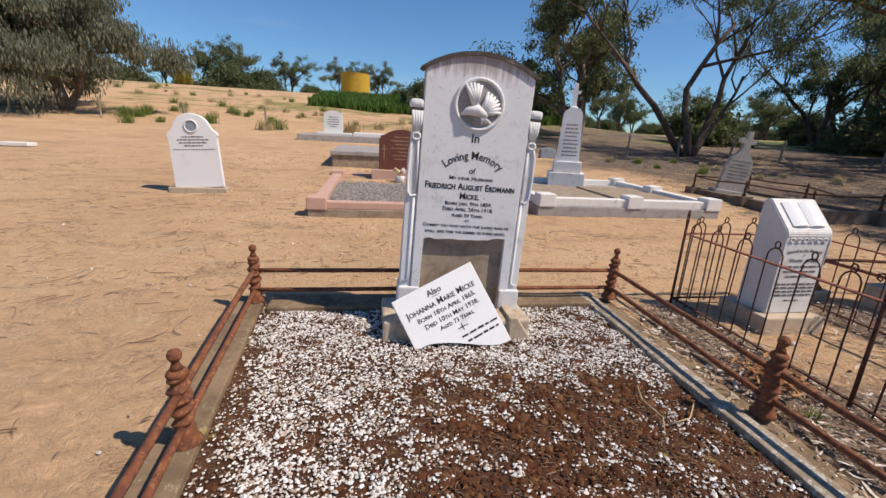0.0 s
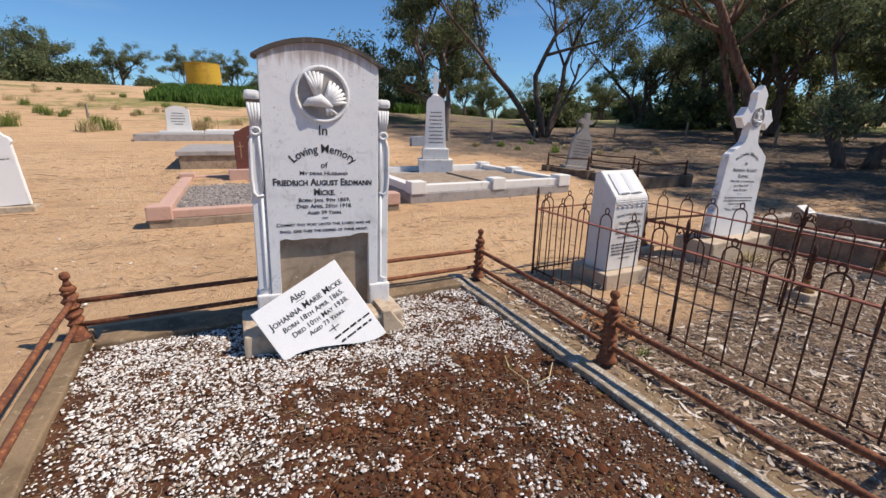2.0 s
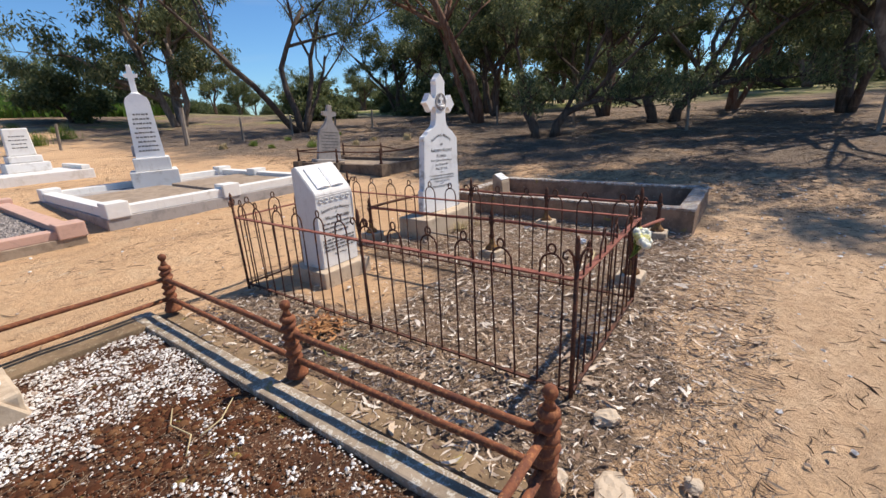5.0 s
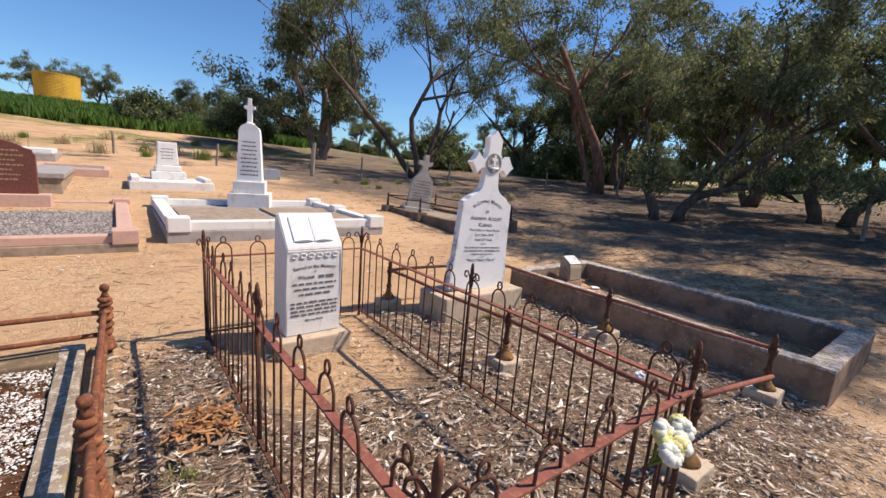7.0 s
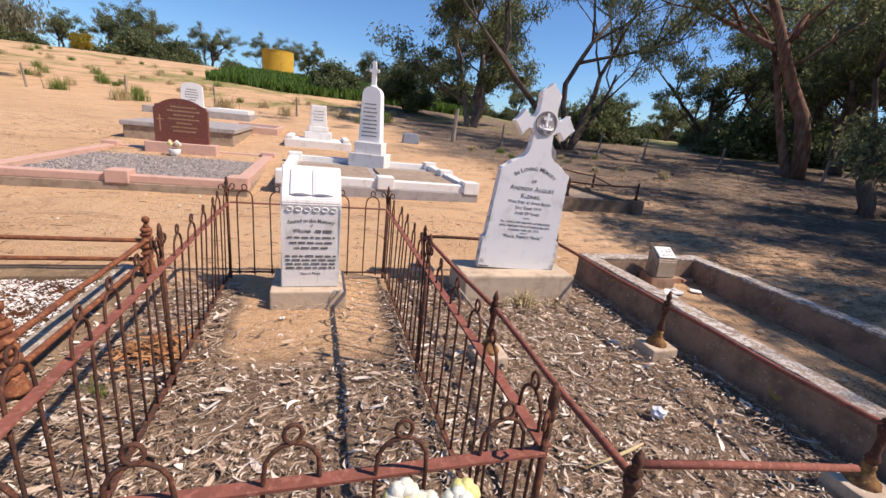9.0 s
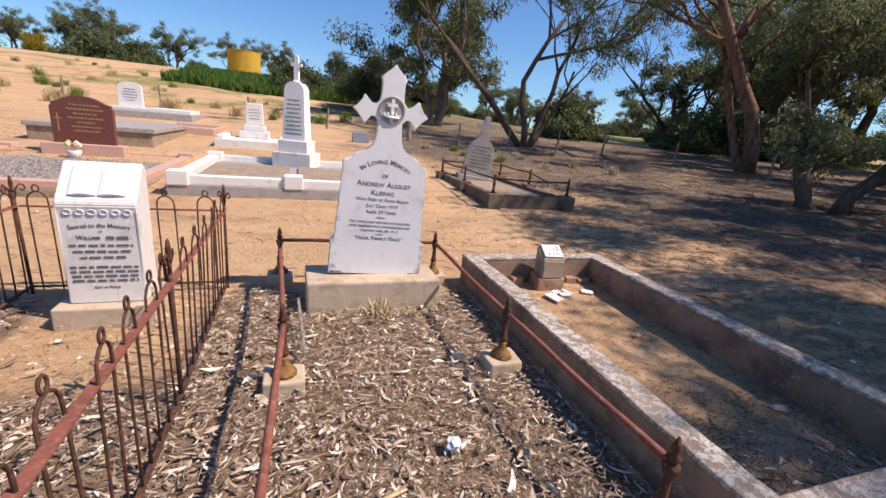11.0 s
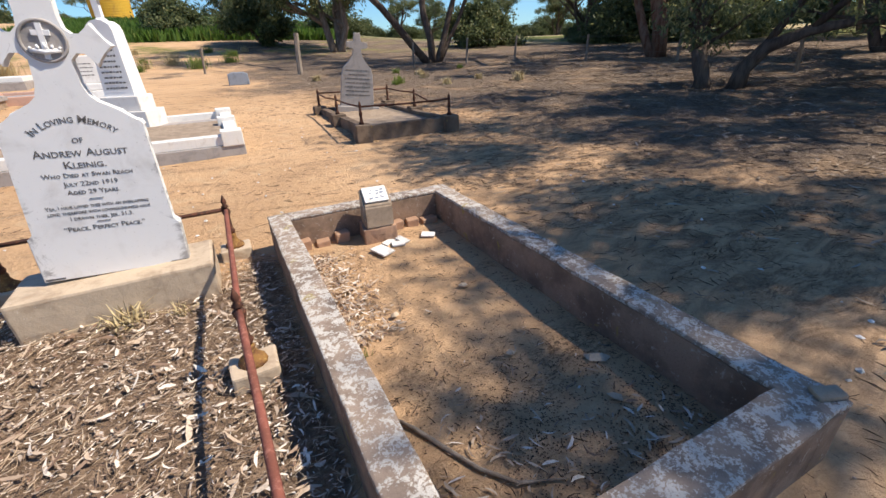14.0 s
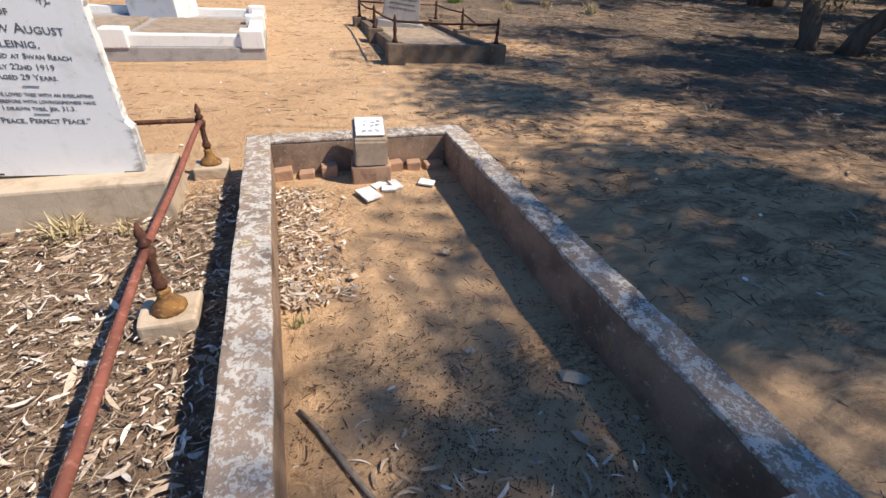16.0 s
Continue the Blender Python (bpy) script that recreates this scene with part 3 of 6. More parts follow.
def twig(rng, x, y, z, length, r):
    a, bend = rng.uniform(0, math.tau), rng.uniform(-0.3, 0.3)
    vs = []
    for u in (-0.5, -0.1, 0.25, 0.5):
        lx, ly = u * length, bend * length * (0.25 - u * u) * 2
        px, py = x + lx * math.cos(a) - ly * math.sin(a), y + lx * math.sin(a) + ly * math.cos(a)
        q = r * (1 - abs(u))
        vs += [(px - math.sin(a) * q, py + math.cos(a) * q, z), (px + math.sin(a) * q, py - math.cos(a) * q, z), (px, py, z + q * 1.6)]
    fs = []
    for i in range(3):
        b = i * 3
        fs += [(b, b + 3, b + 5, b + 2), (b + 2, b + 5, b + 4, b + 1)]
    return vs, fs


# ---- grave with low iron rails, tall tablet and leaning slab ----
def rail_post(name_label, height=0.49):
    """A cast-iron post with a rope-twisted shaft, collars and a turned finial, at the origin."""
    t = thing("iron_post", Matrix(), name_label, "fence post", "posts of the low rail")
    h = height
    part("foot", lathe([(0.064, 0.0), (0.066, 0.014), (0.054, 0.03), (0.047, 0.07), (0.040, 0.095)], 14), RUST, t, smooth=True)
    # rope-like shaft with one deep spiral ridge
    shaft, rings, top = bmesh.new(), [], h - 0.125
    for i in range(37):
        z = 0.085 + (top - 0.085) * i / 36
        girth = 0.037 + 0.007 * math.sin(math.pi * i / 36)
        row = []
        for k in range(14):
            a = math.tau * k / 14
            r = girth + 0.009 * math.cos(a - math.tau * 5.0 * i / 36) + 0.003 * math.cos(3 * a + math.tau * 2.0 * i / 36)
            row.append(shaft.verts.new((r * math.cos(a), r * math.sin(a), z)))
        rings.append(row)
    for lower, upper in zip(rings, rings[1:]):
        for k in range(14):
            shaft.faces.new((lower[k], lower[(k + 1) % 14], upper[(k + 1) % 14], upper[k]))
    part("shaft", shaft, RUST, t, smooth=True)
    part("collar", lathe([(0.036, top - 0.01), (0.046, top + 0.002), (0.042, top + 0.016), (0.026, top + 0.03)], 14), RUST, t, smooth=True)
    part("finial", lathe([(0.028, top + 0.028), (0.019, top + 0.05), (0.014, top + 0.068), (0.022, h - 0.054), (0.029, h - 0.04), (0.030, h - 0.026), (0.024, h - 0.010), (0.003, h)], 14), RUST, t, smooth=True)
    return t


def grave_with_rails():
    # kerbs
    for name, x0, x1, y0, y1, mat in (("lip", 1.95, 2.085, 0.02, 3.58, KERB), ("ledge", 2.10, 2.25, 0.02, 3.58, KERB_BROWN), ("rear", -0.83, 1.95, 3.28, 3.56, KERB_BROWN), ("front", -0.83, 1.95, 0.04, 0.34, KERB)):
        part_ob = part("kerb", worn_box(x0, x1, y0, y1, -0.15, 0.014 if name == "ledge" else 0.06, 0.2, 0.009, 0.012), mat)
        tagged(part_ob, "low lichened concrete kerb of the railed grave", "kerb", "kerbs of the railed grave")
    slant = worn_box(-0.10, 0.10, -1.78, 1.78, -0.15, 0.055, 0.25, 0.007, 0.012)
    tagged(part("kerb", slant, KERB_BROWN, m=pose(-0.875, 1.80, 0, 0, 0, 3.9)), "low brown concrete kerb with yellow lichen", "kerb", "kerbs of the railed grave")
    # bed with moss and white gravel
    bed = bmesh.new()
    bmesh.ops.create_grid(bed, x_segments=130, y_segments=140, size=0.5)
    for v in bed.verts:
        x, y = -0.92 + (v.co.x + 0.5) * 2.87, 0.34 + (v.co.y + 0.5) * 2.94
        v.co = Vector((x, y, 0.018 + 0.014 * noise.noise((x * 5, y * 5, 1)) + 0.008 * noise.noise((x * 17, y * 17, 2)) + 0.005 * noise.noise((x * 41, y * 41, 3))))
    tagged(part("moss_bed", bed, MOSS, smooth=True), "dry brown moss bed inside the grave kerb", "grave bed")
    rng, pieces = random.Random(5), []

    def bare(x, y):
        """How far the dead moss has taken the bed: 0 in the white gravel, 1 in the middle."""
        side = smooth(0.0, 0.75, x + 0.18 + 0.45 * (1 - smooth(0.9, 1.6, y)) * smooth(-0.65, -0.1, x) - 0.35 * noise.noise((x * 2.2, y * 2.2, 0)) - 0.16 * noise.noise((x * 7, y * 7, 4)))
        head = 1 - smooth(1.95, 2.4, y + 0.28 * noise.noise((x * 2.4, y * 2.4, 9)) + 0.12 * noise.noise((x * 8, y * 8, 6)))
        return side * head

    for _ in range(66000):
        x, y = rng.uniform(-0.90, 1.94), rng.uniform(0.35, 3.27)
        if x < -0.765 - (y - 1.8) * 0.068:
            continue
        clot = noise.noise((x * 5.5, y * 5.5, 3)) * 0.75 + noise.noise((x * 13, y * 13, 5)) * 0.55
        keep = 0.62 - 0.64 * bare(x, y) + clot * 0.9 + 0.12 * smooth(0.5, 1.3, x) * (1 - smooth(1.1, 2.0, y)) - 0.2 * smooth(1.35, 1.8, x) * smooth(2.3, 2.9, y)
        # bare sandy strip along the side kerb
        keep *= 0.22 + 0.78 * smooth(0.05, 0.22, x + 0.765 + (y - 1.8) * 0.068 + 0.08 * noise.noise((y * 3, 0, 0)) + 0.10 * smooth(2.2, 2.8, y))
        if rng.random() < keep:
            pieces.append(pebble(rng, x, y, 0.027 + 0.012 * noise.noise((x * 5, y * 5, 1)) + rng.uniform(0, 0.006), min(0.014, 0.0062 * math.exp(rng.gauss(0.0, 0.36)))))
    grit = []
    for _ in range(26000):
        x, y = rng.uniform(-0.82, 1.94), rng.uniform(0.35, 3.27)
        if rng.random() < 0.35 + 0.75 * smooth(0.7, 1.6, x) * (1 - smooth(1.3, 2.1, y)) + 0.4 * noise.noise((x * 3, y * 3, 22)):
            grit.append(pebble(rng, x, y, 0.025 + 0.012 * noise.noise((x * 5, y * 5, 1)), rng.uniform(0.0024, 0.0058)))
    scatter("brown_grit", grit, GRIT, "fine brown grit between the moss and gravel", "gravel")
    bits = []
    for _ in range(7000):
        x, y = rng.uniform(-0.82, 1.94), rng.uniform(0.35, 3.27)
        bits.append(twig(rng, x, y, 0.028, rng.uniform(0.015, 0.06), rng.uniform(0.0008, 0.002)))
    scatter("bed_straw", bits, TWIGS, "fine dry stalks lying in the moss bed", "leaf litter")
    # low cushions of dead moss growing over the gravel
    cushions = []
    for _ in range(24000):
        x, y = rng.uniform(-0.72, 1.93), rng.uniform(0.36, 3.24)
        if rng.random() > 0.10 + 0.55 * bare(x, y) + 0.95 * noise.noise((x * 4.6, y * 4.6, 14)) - 0.5 * smooth(1.0, 1.7, x) * (1 - smooth(1.3, 1.9, y)):
            continue
        r = min(0.035, 0.0085 * math.exp(rng.gauss(0.1, 0.5)))
        z, a0 = 0.022 + 0.012 * noise.noise((x * 5, y * 5, 1)), rng.uniform(0, 6)
        vs = [(x, y, z + r * 0.16 + 0.007)]
        for q, up in ((0.6, 0.13), (1.0, -0.2)):
            for k in range(7):
                w = r * q * rng.uniform(0.65, 1.3)
                vs.append((x + w * math.cos(a0 + k * 0.8976), y + w * math.sin(a0 + k * 0.8976), z + r * up * rng.uniform(0.6, 1.3) + 0.006))
        fs = [(0, 1 + k, 1 + (k + 1) % 7) for k in range(7)] + [(1 + k, 8 + k, 8 + (k + 1) % 7, 1 + (k + 1) % 7) for k in range(7)]
        cushions.append((vs, fs))
    cover = scatter("moss_cushions", cushions, MOSS_CUSHION, "dark brown dried moss cushions over the gravel", "moss")
    cover.data.shade_smooth()
    scatter("white_gravel", pieces, PEBBLE, "white quartz gravel thinly covering the grave bed", "gravel")
    post = rail_post("rusty twisted cast-iron post of the low grave rail")
    spots = [(-0.94, 3.43), (-0.83, 1.78), (-0.72, 0.18), (2.21, 3.43), (2.19, 1.73), (2.22, 0.18), (0.65, 0.18)]
    post.matrix_basis = pose(*spots[0], 0.05)
    for i, (x, y) in enumerate(spots[1:]):
        copy_thing(post, pose(x, y, 0.05, random.Random(i).uniform(-2, 2), random.Random(i + 9).uniform(-2, 2), i * 40))
    runs = [((-0.94, 3.43), (2.21, 3.43)), ((-0.83, 1.78), (-0.94, 3.43)), ((-0.72, 0.18), (-0.83, 1.78)), ((2.19, 1.73), (2.21, 3.43)), ((2.22, 0.18), (2.19, 1.73)), ((-0.72, 0.18), (2.22, 0.18))]
    for (x0, y0), (x1, y1) in runs:
        for z in (0.155, 0.325):
            d = Vector((x1 - x0, y1 - y0, 0))
            pts = [(x0 + d.x * k / 8, y0 + d.y * k / 8, z + 0.006 * noise.noise((x0 + k, y1, z * 9))) for k in range(9)]
            tagged(part("iron_rail", tube(pts, 0.019, 8), RUST, smooth=True), "rusty round iron rail between the grave posts", "rail", "rails of the low fence")


def tablet_headstone():
    base = part("tablet_plinth", worn_box(0.08, 1.17, 2.74, 3.22, -0.05, 0.17, 0.1, 0.008, 0.02), CEMENT_PALE)
    tagged(base, "rough cement base block under the tall tablet", "stone base")
    skirt = prism([(1.0, 0.0), (1.2, 0.0), (1.06, 0.2), (1.0, 0.2)], 2.72, 3.1, 0.01)
    tagged(part("mortar_fillet", skirt, CEMENT_PALE), "pale mortar fillet beside the tablet foot", "mortar")
    t = thing("headstone", pose(0.655, 2.96, 0.17, 0, 2.1, -1.0), "tall white marble headstone with dove medallion, lower panel missing", "headstone")
    half, top = 0.375, 1.70
    # tablet with arched top; the lower part is the bare cement backing
    radius = 0.70
    drop = math.sqrt(radius ** 2 - half ** 2)
    crown = [(x, z) for x, z in arc(0, 1.815 - radius, radius, 90 - math.degrees(math.asin(half / radius)), 90 + math.degrees(math.asin(half / radius)), 14)]
    ragged, rng = [], random.Random(3)
    for i in range(15):
        u = i / 14
        ragged.append((-0.31 + 0.62 * u, 0.555 + 0.02 * noise.noise((u * 9, 0, 0)) + rng.uniform(-0.006, 0.006) + (0.018 if i > 11 else 0)))
    face = [(half, 0.1)] + crown + [(-half, 0.1), (-0.31, 0.1)] + ragged + [(0.31, 0.1)]
    part("face_panel", prism(face, 0.0, 0.05, 0.004), TABLET, t)
    body = [(half - 0.004, -0.01)] + [(x * 0.99, z - 0.005) for x, z in crown] + [(-half + 0.004, -0.01)]
    part("backing", prism(body, 0.046, 0.17, 0.004), CEMENT, t, "bare brown cement backing where the panel fell off")
    # moulded cap over the arch
    outer = arc(0, 1.815 - radius, radius + 0.022, 90 - 34.5, 90 + 34.5, 16)
    inner = arc(0, 1.815 - radius, radius - 0.004, 90 - 33.5, 90 + 33.5, 16)
    part("cap_moulding", prism(outer + inner[::-1], -0.016, 0.18, 0.006), DARK_CAP, t, "black-stained arched cap moulding")
    # side pilasters with capital and scroll
    for s in (-1, 1):
        col = [(s * half, 0.0), (s * 0.46, 0.0), (s * 0.455, 0.95), (s * 0.435, 1.42), (s * half, 1.42)]
        part("pilaster", prism(col, 0.015, 0.15, 0.008), MARBLE, t)
        part("capital", box(*sorted((s * 0.37, s * 0.465)), -0.004, 0.16, 1.445, 1.505, 0.024), MARBLE, t, "stained rounded capital")
        part("neck_moulding", box(*sorted((s * 0.372, s * 0.455)), 0.004, 0.155, 1.425, 1.447, 0.004), DARK_CAP, t)
        flutes = bmesh.new()
        for k in range(4):
            tube([(s * (0.384 + k * 0.02), 0.010, 1.43), (s * (0.388 + k * 0.016), 0.004, 1.36), (s * (0.398 + k * 0.009), 0.006, 1.285)], [0.011, 0.012, 0.006], 6, flutes)
        part("corbel", flutes, MARBLE, t, smooth=True)
        part("scroll", tube([(s * (0.412 + 0.026 * math.cos(a * math.tau / 12)), 0.004, 1.262 + 0.022 * math.sin(a * math.tau / 12)) for a in range(12)], 0.009, 6, closed=True), MARBLE, t, smooth=True)
        part("drape", tube([(s * 0.43, 0.012, 1.245), (s * 0.447, 0.012, 1.18), (s * 0.452, 0.012, 0.98), (s * 0.446, 0.010, 0.88), (s * 0.425, 0.008, 0.85), (s * 0.385, 0.006, 0.862)], [0.010, 0.011, 0.011, 0.011, 0.010, 0.007], 8), MARBLE, t, smooth=True)
        part("drape", tube([(s * 0.395, 0.012, 1.245), (s * 0.392, 0.010, 1.1), (s * 0.388, 0.010, 0.87)], [0.009, 0.010, 0.008], 6), MARBLE, t, smooth=True)
        part("moulding", tube([(s * 0.398, 0.012, 0.84), (s * 0.398, 0.012, 0.22), (s * 0.44, 0.012, 0.20)], 0.010, 6), MARBLE, t, smooth=True)
        part("plinth_block", box(*sorted((s * 0.31, s * 0.47)), -0.012, 0.16, -0.01, 0.17, 0.012), MARBLE, t)
    # medallion: ring and dove in relief; the grey field paints a recess's shade
    mz = 1.505
    part("medallion_ring", tube([(0.165 * math.cos(a * math.tau / 28), -0.004, mz + 0.165 * math.sin(a * math.tau / 28)) for a in range(28)], 0.013, 8, closed=True), MARBLE, t, smooth=True)
    part("medallion_field", prism(arc(0, mz, 0.15, 0, 345, 23), -0.003, 0.01), GREY_STONE, t, "grey medallion field, toned for the shade of a recess")
    for label, name, strokes in (
            ("", "dove_body", [([(0.06, -0.012, mz - 0.07), (-0.02, -0.022, mz - 0.035), (-0.085, -0.016, mz - 0.05), (-0.12, -0.012, mz - 0.075)], [0.02, 0.042, 0.026, 0.006])]),
            ("", "dove_wing", [([(-0.03, -0.016, mz), (-0.05 + 0.13 * math.cos(radians(68 + k * 12)), -0.02, mz + 0.135 * math.sin(radians(68 + k * 12)))], [0.026, 0.010]) for k in range(5)]),
            ("", "dove_wing", [([(0.02, -0.016, mz - 0.05), (0.02 + 0.07 * math.cos(radians(4 + k * 12)), -0.02, mz - 0.05 + 0.07 * math.sin(radians(4 + k * 12))), (0.02 + 0.135 * math.cos(radians(4 + k * 12)), -0.01, mz - 0.05 + 0.14 * math.sin(radians(4 + k * 12)))], [0.014, 0.018, 0.008]) for k in range(7)]),
            ("", "dove_tail", [([(0.03, -0.014, mz - 0.08), (0.09 - k * 0.03, -0.012, mz - 0.115 - k * 0.006)], [0.018, 0.008]) for k in range(3)])):
        if name == "dove_wing":
            for pts, rad in strokes:
                part("feather", tube(pts, rad, 8), MARBLE, t, smooth=True)
            continue
        bm = bmesh.new()
        for pts, rad in strokes:
            tube(pts, rad, 8, bm)
        part(name, bm, MARBLE, t, label, smooth=True)
    writing("In", 0.085, t, 0.0, 1.255, caps=False, bold=0.01)
    writing("Loving Memory", 0.078, t, 0.0, 1.14, caps=False, bold=0.012, wide=0.86, arch=0.30)
    writing("of", 0.056, t, 0.0, 1.04, caps=False, bold=0.008)
    writing("My dear Husband", 0.036, t, 0.0, 0.992, bold=0.012, wide=1.2)
    writing("Friedrich August Erdmann", 0.066, t, 0.0, 0.922, bold=0.022, wide=0.885)
    writing("Micke.", 0.064, t, 0.0, 0.856, bold=0.022, wide=0.88)
    writing("Born Jan. 9th 1859,", 0.038, t, 0.0, 0.81, bold=0.014, wide=1.1)
    writing("Died April 26th 1918.", 0.038, t, 0.0, 0.768, bold=0.014, wide=1.1)
    writing("Aged 59 Years.", 0.035, t, 0.0, 0.724, bold=0.014, wide=1.08)
    part("dash", box(-0.018, 0.018, -0.004, 0.002, 0.697, 0.701), INK, t)
    writing("Commit thy way unto the Lord; and he", 0.034, t, 0.0, 0.645, bold=0.014, wide=1.12)
    writing("shall give thee the desires of thine heart.", 0.034, t, 0.0, 0.600, bold=0.014, wide=1.03)


def fallen_panel():
    # tilted rectangle in the plane of its face: width along the lettering
    up = Vector((0.0, 0.42, 0.90)).normalized()
    across = Vector((1, 0.0, 0.0))
    ny = up.cross(across)
    ang = radians(27.0)
    ux = across * math.cos(ang) + up * math.sin(ang)
    uz = -across * math.sin(ang) + up * math.cos(ang)
    foot = Vector((0.305, 2.61, 0.014))
    m = Matrix(((ux.x, ny.x, uz.x, foot.x), (ux.y, ny.y, uz.y, foot.y), (ux.z, ny.z, uz.z, foot.z), (0, 0, 0, 1)))
    w, h = 0.645, 0.375
    t = thing("fallen_inscription_panel", m, "fallen white marble inscription panel leaning on the headstone foot", "stone panel")
    rng = random.Random(8)
    low = [(w * u / 14, -0.265 * smooth(1.0, 14, u) + 0.010 * noise.noise((u * 0.9, 2, 0)) * (u > 0) + rng.uniform(-0.003, 0.003)) for u in range(15)]
    part("slab", prism([(0, h)] + low + [(w, h)], 0.0, 0.035, 0.003), MARBLE_CLEAN, t)
    writing("Also", 0.062, t, w * 0.47, h - 0.085, caps=False, bold=0.016)
    part("dash", box(w * 0.42, w * 0.52, -0.004, 0.001, h - 0.1, h - 0.097), INK, t)
    writing("Johanna Marie Micke", 0.066, t, w * 0.5, h - 0.165, bold=0.012, wide=0.93)
    writing("Born 18th April 1865.", 0.050, t, w * 0.52, h - 0.225, bold=0.014)
    writing("Died 10th May 1938.", 0.050, t, w * 0.54, h - 0.285, bold=0.014)
    writing("Aged 73 Years.", 0.044, t, w * 0.56, h - 0.338, bold=0.014)
    cx = w * 0.58
    cross = box(cx - 0.002, cx + 0.002, -0.004, 0.001, h - 0.41, h - 0.36)
    box(cx - 0.04, cx + 0.04, -0.0035, 0.001, h - 0.388, h - 0.382, bm=cross)
    part("cross_mark", cross, INK, t)
    bars_of_text([0.30, 0.25], 0.015, t, w * 0.755, h - 0.455, 0.046, INK)


grave_with_rails()
tablet_headstone()
fallen_panel()


# ---- hooped iron enclosure with a book desk stone ----
CAGE = (2.86, 4.23, 0.30, 3.40)


def cage_post():
    t = thing("enclosure_post", Matrix(), "rusty iron enclosure post with scrolled top", "fence post", "posts of the hooped enclosure")
    part("shaft", tube([(0, 0, 0), (0, 0, 0.40), (0, 0, 0.80)], [0.013, 0.0125, 0.012], 6), RUST_DARK, t, smooth=True)
    part("tip", lathe([(0.012, 0.80), (0.017, 0.815), (0.011, 0.83), (0.014, 0.86), (0.010, 0.905), (0.003, 0.92)], 8), RUST_DARK, t, smooth=True)
    for s in (-1, 1):
        pts = [(0, s * 0.008, 0.75), (0, s * 0.02, 0.82), (0, s * 0.045, 0.855), (0, s * 0.07, 0.845), (0, s * 0.074, 0.818), (0, s * 0.055, 0.806), (0, s * 0.046, 0.822)]
        part("scroll", tube(pts, [0.007, 0.007, 0.0065, 0.006, 0.0055, 0.005, 0.004], 6), RUST_DARK, t, smooth=True)
    return t


def hairpin_mesh(gap):
    pts = [(0, -gap / 2, 0.03)] + [(0, -gap / 2, z) for z in (0.35, 0.70)]
    pts += [(0, gap / 2 * math.cos(radians(a)), 0.735 + 0.075 * math.sin(radians(a))) for a in (160, 135, 112, 90, 68, 45, 20)]
    pts += [(0, gap / 2, z) for z in (0.70, 0.35, 0.03)]
    bm = tube(pts, 0.0058, 6)
    ring = [(0, 0.02 * math.cos(radians(a)), 0.834 + 0.026 * math.sin(radians(a))) for a in range(0, 360, 36)]
    tube(ring, 0.0055, 5, bm, closed=True)
    return bm


def hooped_enclosure():
    x0, x1, y0, y1 = CAGE
    post = cage_post()
    post.matrix_basis = pose(x0, y0, 0.0, 0, 0, 45)
    for x, y, r in ((x1, y0, -45), (x0, y1, -45), (x1, y1, 45), (x0, 1.78, 0), (x1, 1.76, 0)):
        copy_thing(post, pose(x, y, 0.0, random.Random(x * y).uniform(-1.5, 1.5), random.Random(x + y).uniform(-1.5, 1.5), r))
    sides = [("side", (x0, y0), (x0, y1), 12), ("side", (x1, y0), (x1, y1), 12), ("end", (x0, y0), (x1, y0), 5), ("end", (x0, y1), (x1, y1), 5)]
    shared = None
    for kind, (ax, ay), (bx, by), count in sides:
        length = math.hypot(bx - ax, by - ay)
        turn = math.degrees(math.atan2(by - ay, bx - ax)) - 90
        t = thing("hooped_fence_panel", pose(ax, ay, 0, 0, 0, turn), "rusty hairpin iron fence panel with looped hoops", "iron fence", "panels of the hooped enclosure")
        part("top_rail", box(-0.018, 0.018, 0.012, length - 0.012, 0.692, 0.702, 0.001, rough=0.003), RUST_PINK, t)
        part("bottom_rail", box(-0.012, 0.012, 0.012, length - 0.012, 0.055, 0.066, 0.001, rough=0.003), RUST_DARK, t)
        step = length / count
        rng = random.Random(count)
        for i in range(count):
            at = Matrix.Translation((0, step * (i + 0.5), 0)) @ pose(0, 0, 0, rng.uniform(-1.2, 1.2), rng.uniform(-1.5, 1.5), rng.uniform(-4, 4))
            if shared is None:
                ob = part("hairpin", hairpin_mesh(0.125), RUST_DARK, t, smooth=True, m=at)
                shared = ob.data
            else:
                placed("hairpin", shared, t, m=at)


